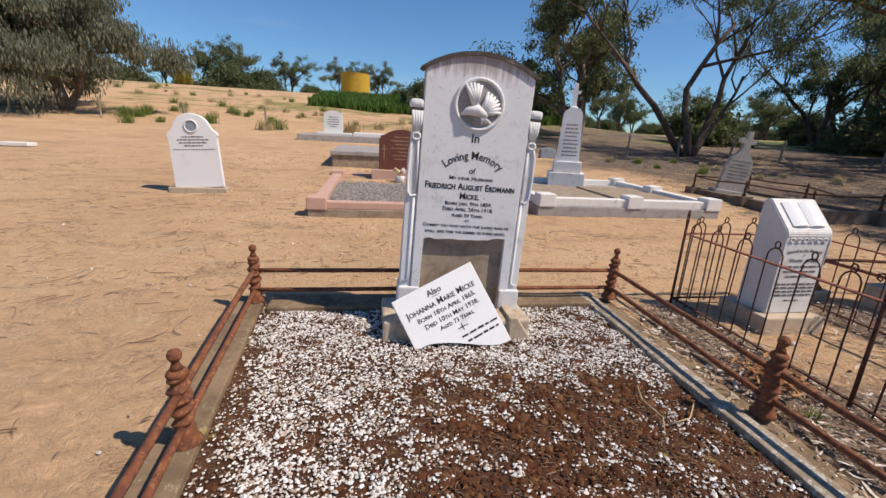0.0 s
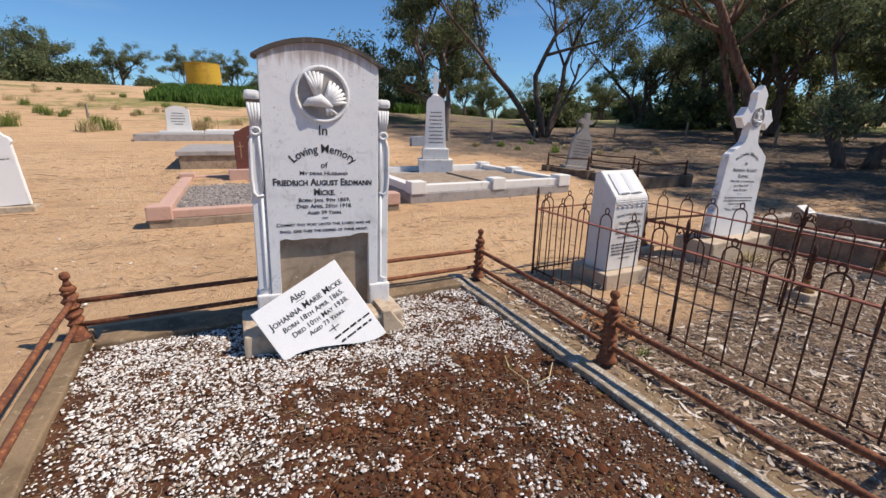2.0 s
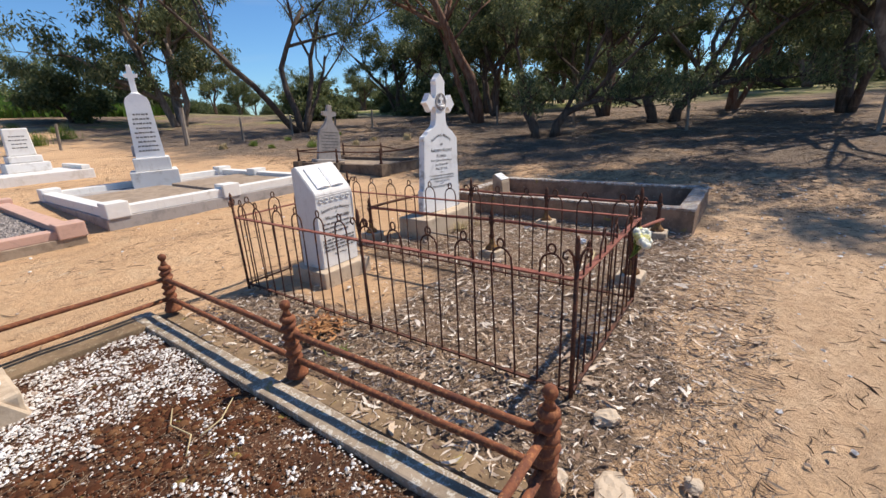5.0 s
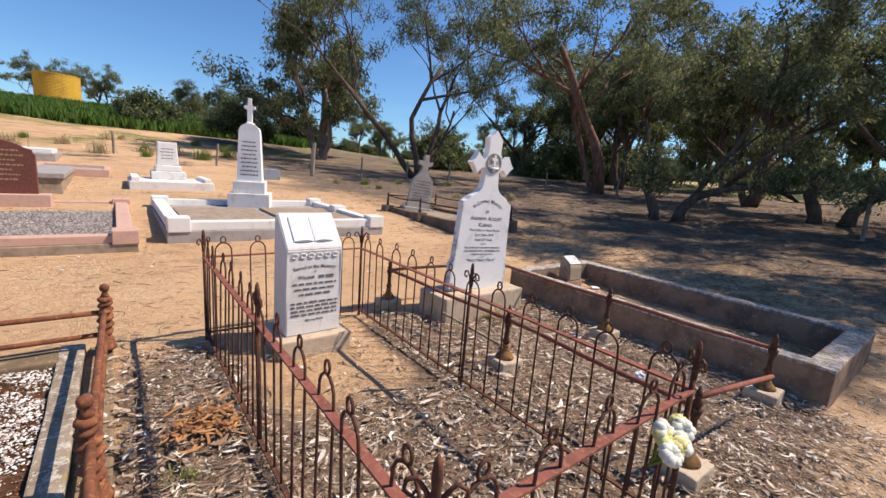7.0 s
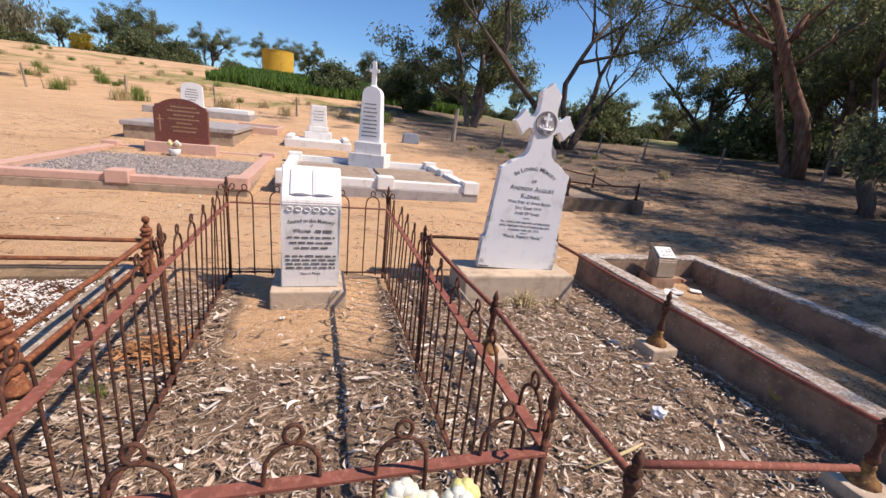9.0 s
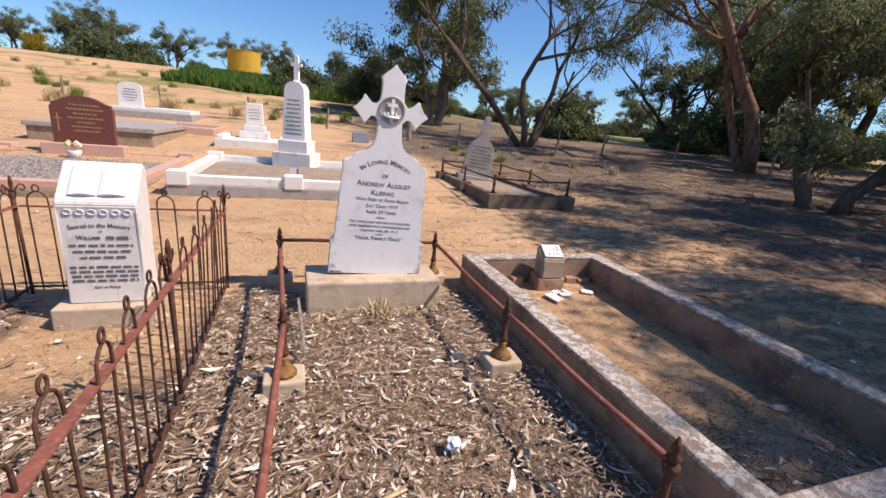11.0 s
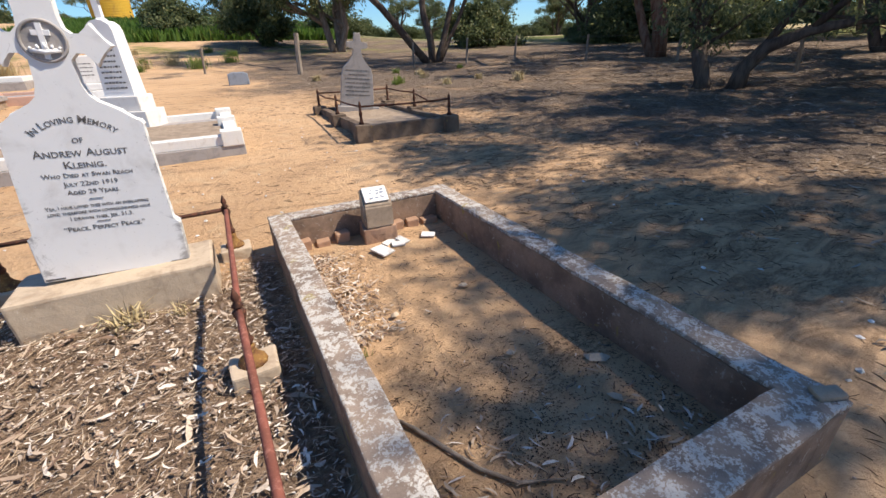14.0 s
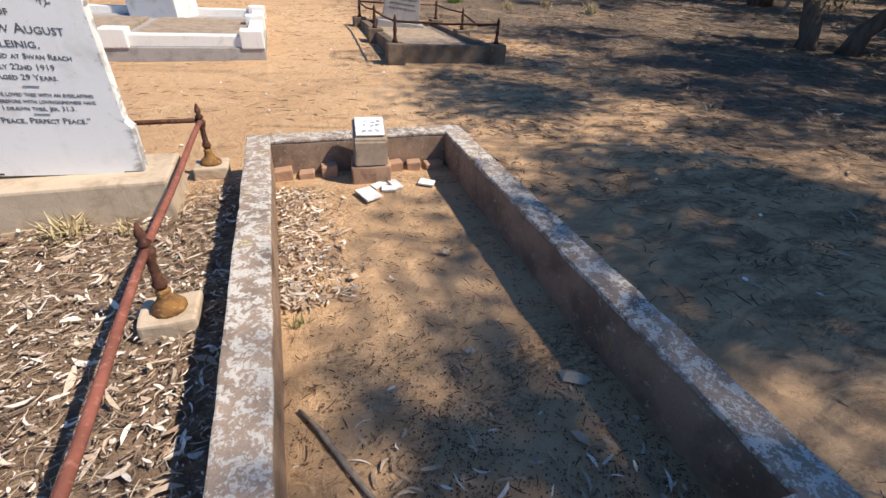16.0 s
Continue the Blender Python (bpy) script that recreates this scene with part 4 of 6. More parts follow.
def book_desk_stone():
    base = part("desk_plinth", worn_box(3.25, 3.84, 2.76, 3.26, -0.05, 0.13, 0.12, 0.004, 0.012), CEMENT_PALE)
    tagged(base, "limewashed stone base under the book desk stone", "stone base")
    t = thing("book_desk_headstone", pose(3.555, 2.86, 0.13, 0, 0, 1.5), "white stone desk headstone with an open carved book on top", "headstone")
    bm = bmesh.new()
    w, d = 0.228, 0.30
    side = [(0, 0), (d, 0), (d * 0.92, 0.94), (d * 0.72, 0.965), (0.0, 0.735), (-0.012, 0.70), (-0.004, 0.66)]
    a = [bm.verts.new((-w, y, z)) for y, z in side]
    b = [bm.verts.new((w * 0.985, y, z)) for y, z in side]
    bm.faces.new(a)
    bm.faces.new(b[::-1])
    for i in range(len(side)):
        j = (i + 1) % len(side)
        bm.faces.new((a[i], a[j], b[j], b[i]))
    bmesh.ops.bevel(bm, geom=bm.edges[:], offset=0.008, segments=2, affect="EDGES")
    part("desk", bm, STONE_WASH, t)
    # open book on the slope
    slope = math.atan2(0.965 - 0.735, d * 0.72)
    bk = bmesh.new()
    for s in (-1, 1):
        rows = []
        for i in range(7):
            u = i / 6
            lift = 0.012 + 0.022 * math.sin(u * math.pi) * (1 - 0.35 * u)
            rows.append((s * (0.005 + 0.155 * u), lift))
        for (xa, la), (xb, lb) in zip(rows, rows[1:]):
            v = [bk.verts.new(p) for p in ((xa, 0.035, la), (xb, 0.035, lb), (xb, 0.27, lb), (xa, 0.27, la), (xa, 0.035, -0.01), (xb, 0.035, -0.01), (xb, 0.27, -0.01), (xa, 0.27, -0.01))]
            for f in ((0, 1, 2, 3), (0, 4, 5, 1), (3, 2, 6, 7), (0, 3, 7, 4), (1, 5, 6, 2)):
                bk.faces.new([v[k] for k in f])
    bmesh.ops.remove_doubles(bk, verts=bk.verts, dist=1e-4)
    part("book", bk, MARBLE_CLEAN, t, m=pose(0, 0.0, 0.733, math.degrees(slope)))
    # carved band of rosettes under the slope
    band = bmesh.new()
    for k in range(6):
        cx = -0.165 + k * 0.066
        tube([(cx + 0.024 * math.cos(a * math.tau / 8), -0.008, 0.655 + 0.018 * math.sin(a * math.tau / 8)) for a in range(8)], 0.005, 5, band, closed=True)
    part("rosette_band", band, STONE_WASH, t, smooth=True)
    writing("Sacred to the Memory", 0.040, t, 0, 0.553, y=-0.006, caps=False, bold=0.012, wide=0.95, arch=0.9, material=INK_GREY)
    writing("of", 0.028, t, 0, 0.517, y=-0.006, caps=False, material=INK_GREY)
    writing("William", 0.040, t, -0.07, 0.468, y=-0.006, bold=0.022, material=INK_GREY)
    bars_of_text([0.14], 0.024, t, 0.10, 0.468, 0.03, INK_GREY, y=-0.006)
    bars_of_text([0.36, 0.33, 0.26], 0.016, t, 0, 0.418, 0.043, INK_GREY, y=-0.005)
    bars_of_text([0.39, 0.39, 0.38, 0.38], 0.017, t, 0, 0.262, 0.033, INK_GREY, y=-0.004)
    writing("Rest in Peace", 0.028, t, 0, 0.112, y=-0.003, bold=0.01, material=INK_GREY)


hooped_enclosure()
book_desk_stone()


# ---- grave with the crowned cross headstone ----
def cross_headstone():
    base = part("headstone_plinth", worn_box(4.88, 6.0, 2.80, 3.27, -0.08, 0.255, 0.14, 0.006, 0.018), CEMENT_PALE)
    tagged(base, "worn brown cement plinth under the cross headstone", "stone base")
    t = thing("cross_headstone", pose(5.455, 2.985, 0.255, 0, 2.9, -1.5), "white marble headstone with shouldered tablet and flared cross", "headstone")
    right = [(0.40, 0.0), (0.40, 0.29), (0.372, 0.305), (0.362, 0.32), (0.335, 0.90), (0.348, 0.93), (0.335, 0.955), (0.305, 0.958), (0.275, 0.98), (0.25, 1.015), (0.20, 1.04), (0.15, 1.06), (0.115, 1.095), (0.095, 1.16), (0.086, 1.285)]
    # flared right arm and top
    arm = [(0.12, 1.322), (0.162, 1.322), (0.185, 1.285), (0.205, 1.248), (0.225, 1.285), (0.25, 1.325), (0.30, 1.357), (0.255, 1.39), (0.235, 1.43), (0.218, 1.47), (0.19, 1.44), (0.162, 1.408), (0.12, 1.408), (0.088, 1.44)]
    head = [(0.085, 1.50), (0.08, 1.58), (0.098, 1.615), (0.08, 1.64), (0.045, 1.66), (0.02, 1.69), (0.0, 1.715)]
    outline = right + arm + head
    outline = outline + [(-x, z) for x, z in outline[::-1] if x > 0]
    part("tablet", prism(outline, 0.0, 0.085, 0.006), EDGE_MARBLE, t)
    # crown and cross in a ring; its flat grey field is toned to look sunk
    rz = 1.375
    part("ring", tube([(0.098 * math.cos(a * math.tau / 24), -0.003, rz + 0.1 * math.sin(a * math.tau / 24)) for a in range(24)], 0.009, 6, closed=True), GREY_STONE, t, smooth=True)
    part("ring_field", prism(arc(0, rz, 0.09, 0, 342, 19), -0.002, 0.006), GREY_STONE, t, "grey ring field, toned to read as recessed")
    crown = bmesh.new()
    tube([(-0.065, -0.008, rz - 0.045), (0, -0.018, rz - 0.055), (0.065, -0.008, rz - 0.045)], 0.012, 6, crown)
    for k in range(5):
        a = -0.06 + 0.03 * k
        tube([(a, -0.012, rz - 0.04), (a * 1.1, -0.012, rz - 0.008 - 0.01 * abs(k - 2))], [0.010, 0.006], 6, crown)
    part("crown_relief", crown, MARBLE_CLEAN, t, "carved crown in relief", smooth=True)
    small = box(-0.013, 0.013, -0.014, 0.0, rz - 0.09, rz + 0.085, 0.002)
    box(-0.04, 0.04, -0.013, 0.0, rz + 0.025, rz + 0.052, 0.002, small)
    part("cross_relief", small, MARBLE_CLEAN, t, "carved small cross in relief")
    writing("In Loving Memory", 0.060, t, 0.0, 0.955, bold=0.006, wide=0.92, arch=0.30, material=INK_GREY)
    writing("of", 0.055, t, 0.0, 0.842, bold=0.007, material=INK_GREY)
    writing("Andrew August", 0.064, t, 0.0, 0.765, bold=0.007, wide=1.03, material=INK_GREY)
    writing("Kleinig.", 0.060, t, 0.0, 0.697, bold=0.007, wide=1.1, material=INK_GREY)
    writing("Who Died at Swan Reach", 0.038, t, 0.0, 0.645, bold=0.006, wide=1.05, material=INK_GREY)
    writing("July 22nd 1919", 0.040, t, 0.0, 0.592, bold=0.007, wide=1.05, material=INK_GREY)
    writing("Aged 29 Years.", 0.040, t, 0.0, 0.541, bold=0.007, wide=1.05, material=INK_GREY)
    part("dash", box(-0.035, 0.035, -0.004, 0.002, 0.508, 0.511), INK_GREY, t)
    writing("Yea, I have loved thee with an everlasting", 0.034, t, 0.0, 0.456, bold=0.006, wide=0.86, material=INK_GREY)
    writing("love; therefore with lovingkindness have", 0.034, t, 0.0, 0.42, bold=0.006, wide=0.88, material=INK_GREY)
    writing("I drawn thee. Jer. 31.3.", 0.034, t, 0.0, 0.382, bold=0.006, material=INK_GREY)
    part("dash", box(-0.035, 0.035, -0.004, 0.002, 0.362, 0.365), INK_GREY, t)
    writing("\u201cPeace, Perfect Peace.\u201d", 0.044, t, 0.0, 0.312, bold=0.008, material=INK_GREY)
    for s in (-1, 1):
        part("lead_strip", box(*sorted((s * 0.29, s * 0.39)), -0.004, 0.004, 0.012, 0.020), INK, t)


def baluster_post(height=0.42):
    t = thing("baluster_post", Matrix(), "rusty baluster-shaped iron grave post", "fence post", "posts of the cross grave")
    h = height
    part("foot", lathe([(0.075, 0.0), (0.07, 0.02), (0.04, 0.05), (0.026, 0.08), (0.03, 0.10), (0.022, 0.115)], 12), RUST_OCHRE, t, "ochre-coated flared foot", smooth=True)
    part("shaft", lathe([(0.022, 0.115), (0.032, 0.14), (0.02, 0.165), (0.017, 0.25), (0.03, 0.29), (0.034, 0.31), (0.018, 0.33)], 12), RUST_DARK, t, smooth=True)
    part("finial", lathe([(0.018, 0.33), (0.03, 0.345), (0.014, 0.365), (0.022, 0.385), (0.016, 0.405), (0.004, h + 0.02)], 10), RUST_DARK, t, smooth=True)
    return t


def cross_grave_rails():
    spots = [(4.66, 3.55), (6.14, 3.46), (4.74, 1.83), (6.13, 1.80), (4.70, 0.42), (6.17, 0.47)]
    post = baluster_post()
    for i, (x, y) in enumerate(spots):
        block = part("post_block", worn_box(x - 0.115, x + 0.115, y - 0.105, y + 0.105, -0.06, 0.085, 0.07, 0.010, 0.014), CEMENT_PALE)
        tagged(block, "square cement block under a grave post", "stone block", "blocks of the cross grave")
        m = pose(x, y, 0.085, 0, 0, i * 50)
        if i:
            copy_thing(post, m)
        else:
            post.matrix_basis = m
    for a, b, mat in (((4.66, 3.55), (4.74, 1.83), RUST_PINK), ((4.74, 1.83), (4.70, 0.42), RUST_PINK), ((6.14, 3.46), (6.13, 1.80), RUST_PINK), ((6.13, 1.80), (6.17, 0.47), RUST_PINK), ((4.66, 3.55), (6.14, 3.46), RUST_DARK)):
        pts = [(a[0] + (b[0] - a[0]) * k / 6, a[1] + (b[1] - a[1]) * k / 6, 0.40 + 0.006 * math.sin(k * 1.3)) for k in range(7)]
        tagged(part("pipe_rail", tube(pts, 0.017, 8), mat, smooth=True), "faded red iron pipe rail between grave posts", "rail", "rails of the cross grave")


    loose = tube([(4.72, 0.42, 0.46), (5.2, 0.40, 0.40), (5.86, 0.38, 0.30)], 0.016, 8)
    tagged(part("pipe_rail", loose, RUST_PINK, smooth=True), "faded red iron pipe rail, broken loose at one end", "rail", "rails of the cross grave")


cross_headstone()
cross_grave_rails()


# ---- deep concrete surround with broken marker ----
TX0, TX1, TY0, TY1, TH, TW = 6.43, 8.07, 0.14, 3.40, 0.305, 0.155


def concrete_surround():
    t = thing("concrete_grave_surround", pose(0, 0, 0), "deep lichen-covered concrete grave surround filled with sand", "grave surround")
    for x0, x1, y0, y1 in ((TX0, TX0 + TW, TY0, 2.28), (TX0, TX0 + TW, 2.284, TY1), (TX1 - TW, TX1, TY0, TY1), (TX0 + TW, TX1 - TW, TY0, TY0 + TW * 1.15), (TX0 + TW, TX1 - TW, TY1 - TW, TY1)):
        part("wall", worn_box(x0, x1, y0, y1, -0.12, TH - 0.03, 0.16, 0.006, 0.006), TROUGH, t)
        part("coping", worn_box(x0 - 0.004, x1 + 0.004, y0 - 0.002, y1 + 0.002, TH - 0.028, TH, 0.1, 0.007, 0.010), TROUGH_TOP, t, "white-lichened worn top")
    bed = bmesh.new()
    bmesh.ops.create_grid(bed, x_segments=36, y_segments=70, size=0.5)
    for v in bed.verts:
        x, y = TX0 + 0.1 + (v.co.x + 0.5) * (TX1 - TX0 - 0.2), TY0 + 0.1 + (v.co.y + 0.5) * (TY1 - TY0 - 0.2)
        v.co = Vector((x, y, 0.005 + 0.02 * noise.noise((x * 2, y * 2, 1)) + 0.006 * noise.noise((x * 9, y * 9, 2)) + 0.03 * smooth(2.4, 3.2, y)))
    tagged(part("sand_fill", bed, SAND, smooth=True), "dry sand bed inside the concrete surround", "grave bed")
    rng, crumbs = random.Random(31), []
    for _ in range(7000):
        x, y = rng.uniform(TX0 + TW + 0.02, TX1 - TW - 0.02), min(3.0, TY0 + TW + 0.08 + abs(rng.gauss(0, 0.62)))
        if noise.noise((x * 2.6, y * 2.6, 8)) + 0.35 * (x - 7.3) > rng.uniform(-0.35, 0.35):
            crumbs.append(pebble(rng, x, y, 0.012 + 0.02 * noise.noise((x * 2, y * 2, 1)), rng.uniform(0.002, 0.0055)))
    scatter("bark_crumbs", crumbs, CRUMBS, "dark crumbled bark and soil on the sand bed", "leaf litter")
    mk = thing("grave_marker", pose(7.27, 3.07, 0.0, 0, 0, -6), "small sandstone grave marker with a flaking white plaque", "grave marker")
    part("foot", worn_box(-0.14, 0.14, -0.10, 0.14, 0, 0.17, 0.07, 0.010, 0.012), BRICK, mk, "rough sandstone foot")
    body = bmesh.new()
    side = [(-0.10, 0.17), (0.10, 0.17), (0.10, 0.45), (0.075, 0.475), (-0.07, 0.385), (-0.09, 0.355)]
    a = [body.verts.new((-0.12, y, z)) for y, z in side]
    b = [body.verts.new((0.12, y, z)) for y, z in side]
    body.faces.new(a)
    body.faces.new(b[::-1])
    for i in range(6):
        body.faces.new((a[i], a[(i + 1) % 6], b[(i + 1) % 6], b[i]))
    bmesh.ops.bevel(body, geom=body.edges[:], offset=0.012, segments=2, affect="EDGES")
    part("body", body, CEMENT, mk)
    plate = box(-0.10, 0.10, 0.0, 0.165, 0.0, 0.012, 0.003)
    pl = part("plaque", plate, TILE, mk, "flaking white plaque", m=pose(0, -0.072, 0.388, 31))
    rng = random.Random(4)
    for _ in range(16):
        x, y = rng.uniform(-0.075, 0.06), rng.uniform(0.02, 0.14)
        part("worn_mark", box(x, x + rng.uniform(0.01, 0.03), y, y + 0.012, 0.0115, 0.0135), SLATE_BLUE, pl)
    rng = random.Random(12)
    for k in range(8):
        x = TX0 + TW + 0.06 + k * 0.165
        if abs(x - 7.27) < 0.14:
            continue
        w = rng.uniform(0.10, 0.15)
        b = part("brick", worn_box(-w / 2, w / 2, -0.05, 0.05, 0, rng.uniform(0.07, 0.12), 0.05, 0.010, 0.01), BRICK, m=pose(x, TY1 - TW - 0.055, 0.01, 0, 0, rng.uniform(-8, 8)))
        tagged(b, "broken red brick against the rear wall", "brick", "bricks in the surround")
    for x, y, w, d, r in ((7.20, 2.80, 0.13, 0.16, 25), (7.36, 2.86, 0.11, 0.07, -10), (7.42, 2.92, 0.07, 0.13, 20), (7.66, 2.90, 0.12, 0.08, -30), (7.30, 2.93, 0.13, 0.06, 35)):
        b = part("tile_piece", box(-w / 2, w / 2, -d / 2, d / 2, 0, 0.014, 0.002, rough=0.006), TILE, m=pose(x, y, 0.035, 4, 3, r))
        tagged(b, "broken white tile lying on the sand", "tile piece", "tiles in the surround")
    for x, y, s in ((7.72, 1.0, 0.05), (7.50, 2.0, 0.03), (7.36, 1.25, 0.025), (6.95, 1.9, 0.03), (7.6, 0.75, 0.035)):
        r = random.Random(x)
        vs, fs = pebble(r, 0, 0, 0, s)
        me = bpy.data.meshes.new("stone")
        me.from_pydata(vs, [], fs)
        me.materials.append(CEMENT_PALE)
        tagged(placed("stone", me, m=pose(x, y, 0.03)), "small pale stone on the sand", "stone", "stones in the surround")
    flat = part("stone", worn_box(-0.055, 0.055, -0.032, 0.032, 0, 0.024, 0.04, 0.008, 0.01), CEMENT, m=pose(8.02, 0.2, TH + 0.003, 0, 0, -25))
    tagged(flat, "flat pale stone lying on the concrete corner", "stone")
    limb = tube([(6.64, 1.15, 0.03), (6.70, 1.05, 0.03), (6.77, 0.90, 0.028), (6.85, 0.74, 0.028), (6.95, 0.62, 0.026), (7.12, 0.55, 0.022)], [0.006, 0.011, 0.012, 0.010, 0.009, 0.004], 7)
    tagged(part("fallen_branch", limb, POST_WOOD, smooth=True), "dry grey fallen branch curved on the sand", "branch")


concrete_surround()


# ---- litter on the plots and the ground ----
def litter():
    rng, pieces = random.Random(21), []
    for _ in range(17000):
        x, y = rng.uniform(2.12, 6.4), rng.uniform(-0.9, 3.35)
        keep = 0.85 * smooth(-0.7, 0.3, y + 0.7 * noise.noise((x * 1.6, y * 1.6, 3))) * (1 - 0.5 * smooth(2.6, 3.4, y)) + 0.25 * noise.noise((x * 2, y * 2, 7))
        if 3.0 < x < 4.15 and y > 1.9:
            keep -= 0.75
        if 4.88 < x < 6.0 and y > 2.8 or rng.random() > keep:
            continue
        long = min(0.125, 0.029 * math.exp(rng.gauss(0.1, 0.62)))
        pieces.append(chip(rng, x, y, 0.012 + rng.uniform(0, 0.022), long, rng.uniform(0.12, 0.42) * long * (1.0 if long < 0.05 else 0.6)))
    # straw and splinters between the larger strips
    straw = []
    for _ in range(9000):
        x, y = rng.uniform(2.3, 6.4), rng.uniform(-0.6, 3.3)
        if 4.88 < x < 6.0 and y > 2.8 or 3.0 < x < 4.15 and y > 1.9 and rng.random() < 0.85:
            continue
        straw.append(twig(rng, x, y, 0.014 + rng.uniform(0, 0.022), rng.uniform(0.025, 0.11), rng.uniform(0.001, 0.0028)))
    scatter("straw_litter", straw, STRAW_LITTER, "thin straw and splinters in the plot litter", "leaf litter")
    for _ in range(170):
        x, y = rng.uniform(TX0 + TW + 0.05, TX1 - TW - 0.05), TY0 + TW + 0.1 + abs(rng.gauss(0, 0.45))
        pieces.append(chip(rng, x, y, 0.022 + rng.uniform(0, 0.01), rng.uniform(0.02, 0.08), rng.uniform(0.005, 0.014)))
    for _ in range(14000):
        x, y = rng.uniform(2.36, 6.4), rng.uniform(-0.4, 3.35)
        if 4.88 < x < 6.0 and y > 2.8 or 3.0 < x < 4.15 and y > 1.9 and rng.random() < 0.85:
            continue
        pieces.append(chip(rng, x, y, 0.010 + rng.uniform(0, 0.016), rng.uniform(0.008, 0.028), rng.uniform(0.003, 0.008)))
    for _ in range(900):
        x, y = TX0 + TW + abs(rng.gauss(0, 0.16)) + 0.01, rng.uniform(1.7, 3.0)
        pieces.append(chip(rng, x, y, 0.03 + rng.uniform(0, 0.02), rng.uniform(0.02, 0.07), rng.uniform(0.006, 0.014)))
    scatter("bark_litter", pieces, CHIPS, "dry curled bark and gum leaf litter on the plots", "leaf litter")
    pieces = []
    for _ in range(5200):
        x, y = rng.uniform(-4, 16), rng.uniform(-2, 14)
        if -1.1 < x < 2.4 and 0 < y < 3.6:
            continue
        thick = smooth(7.5, 12, x) + 0.18
        if rng.random() < thick:
            pieces.append(chip(rng, x, y, ground_z(x, y) + 0.004 + rng.uniform(0, 0.01), rng.uniform(0.03, 0.09), rng.uniform(0.006, 0.014)))
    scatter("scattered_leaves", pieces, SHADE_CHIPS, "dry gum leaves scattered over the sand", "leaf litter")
    pieces = []
    for _ in range(26000):
        x, y = rng.uniform(8.3, 30), rng.uniform(-3, 22)
        if rng.random() < smooth(8.0, 13.0, x + max(0, y - 9) * 0.5) * 0.9:
            near = 1 + 0.05 * x
            pieces.append(chip(rng, x, y, ground_z(x, y) + 0.002 + rng.uniform(0, 0.012), rng.uniform(0.03, 0.12) * near, rng.uniform(0.005, 0.014) * near))
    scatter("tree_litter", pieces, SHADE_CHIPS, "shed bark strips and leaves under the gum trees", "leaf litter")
    pieces = []
    for _ in range(9000):
        x, y = rng.uniform(-7, 10), rng.uniform(3.6, 15)
        if noise.noise((x * 0.8, y * 1.5, 2)) > rng.uniform(-0.35, 0.5):
            pieces.append(twig(rng, x, y, ground_z(x, y) - 0.004, rng.uniform(0.03, 0.12), rng.uniform(0.0015, 0.004)))
    for _ in range(3000):
        x, y = rng.uniform(2.2, 10), rng.uniform(-2.2, 0.3)
        pieces.append(twig(rng, x, y, ground_z(x, y) - 0.004, rng.uniform(0.02, 0.08), rng.uniform(0.001, 0.003)))
    for _ in range(700):
        x, y = rng.uniform(TX0 + TW, TX1 - TW), rng.uniform(TY0 + TW, 2.7)
        pieces.append(twig(rng, x, y, 0.022, rng.uniform(0.01, 0.06), rng.uniform(0.001, 0.003)))
    for _ in range(30000):
        x, y = rng.uniform(8.1, 19), rng.uniform(-2.5, 12)
        if noise.noise((x * 0.9 + y * 0.3, y * 1.9, 12)) + 0.4 * noise.noise((x * 3.1, y * 4.1, 2)) > rng.uniform(-0.55, 0.45):
            pieces.append(twig(rng, x, y, ground_z(x, y) - 0.006, rng.uniform(0.025, 0.12), rng.uniform(0.0015, 0.0045)))
    scatter("leaf_needles", pieces, NEEDLES, "fine brown leaf needles drifted over the sand", "leaf litter")
    pieces = []
    for _ in range(1500):
        x, y = rng.uniform(-5, 24), rng.uniform(-1.5, 18)
        if -1.1 < x < 8.2 and 0 < y < 3.6 and rng.random() < 0.7 or -1.1 < x < 2.4 and 0 < y < 3.6:
            continue
        big = 1 + 2.0 * smooth(10, 18, x)
        pieces.append(twig(rng, x, y, ground_z(x, y) - 0.002, rng.uniform(0.06, 0.28) * big, rng.uniform(0.002, 0.005) * big))
    # crooked longer twigs on the open sand
    for _ in range(95):
        x, y, a = rng.uniform(-4.5, -1.15), rng.uniform(-0.3, 8.0), rng.uniform(0, math.tau)
        for _ in range(rng.choice((1, 2, 2, 3))):
            ln = rng.uniform(0.07, 0.18)
            r = rng.uniform(0.0018, 0.0035)
            vs, side = [], (-math.sin(a), math.cos(a))
            for u in (0, 0.5, 1.0):
                px, py = x + math.cos(a) * ln * u + side[0] * 0.012 * (u == 0.5), y + math.sin(a) * ln * u + side[1] * 0.012 * (u == 0.5)
                g = ground_z(px, py) + 0.001
                vs += [(px + side[0] * r, py + side[1] * r, g), (px - side[0] * r, py - side[1] * r, g), (px, py, g + 2 * r)]
            pieces.append((vs, [(0, 3, 5, 2), (2, 5, 4, 1), (3, 6, 8, 5), (5, 8, 7, 4)]))
            x, y, a = x + math.cos(a) * ln, y + math.sin(a) * ln, a + rng.uniform(-0.9, 0.9)
    scatter("fallen_twigs", pieces, TWIGS, "thin dry twigs lying on the ground", "twigs")
    pieces = [pebble(rng, x, y, ground_z(x, y), rng.uniform(0.006, 0.022)) for x, y in ((rng.uniform(-4, 10), rng.choice((rng.uniform(-2, 10), rng.uniform(-2, 0.6)))) for _ in range(900)) if not (-1.1 < x < 2.4 and 0 < y < 3.6)]
    scatter("loose_pebbles", pieces, PEBBLE, "small loose pale pebbles on the sand", "pebbles")


litter()


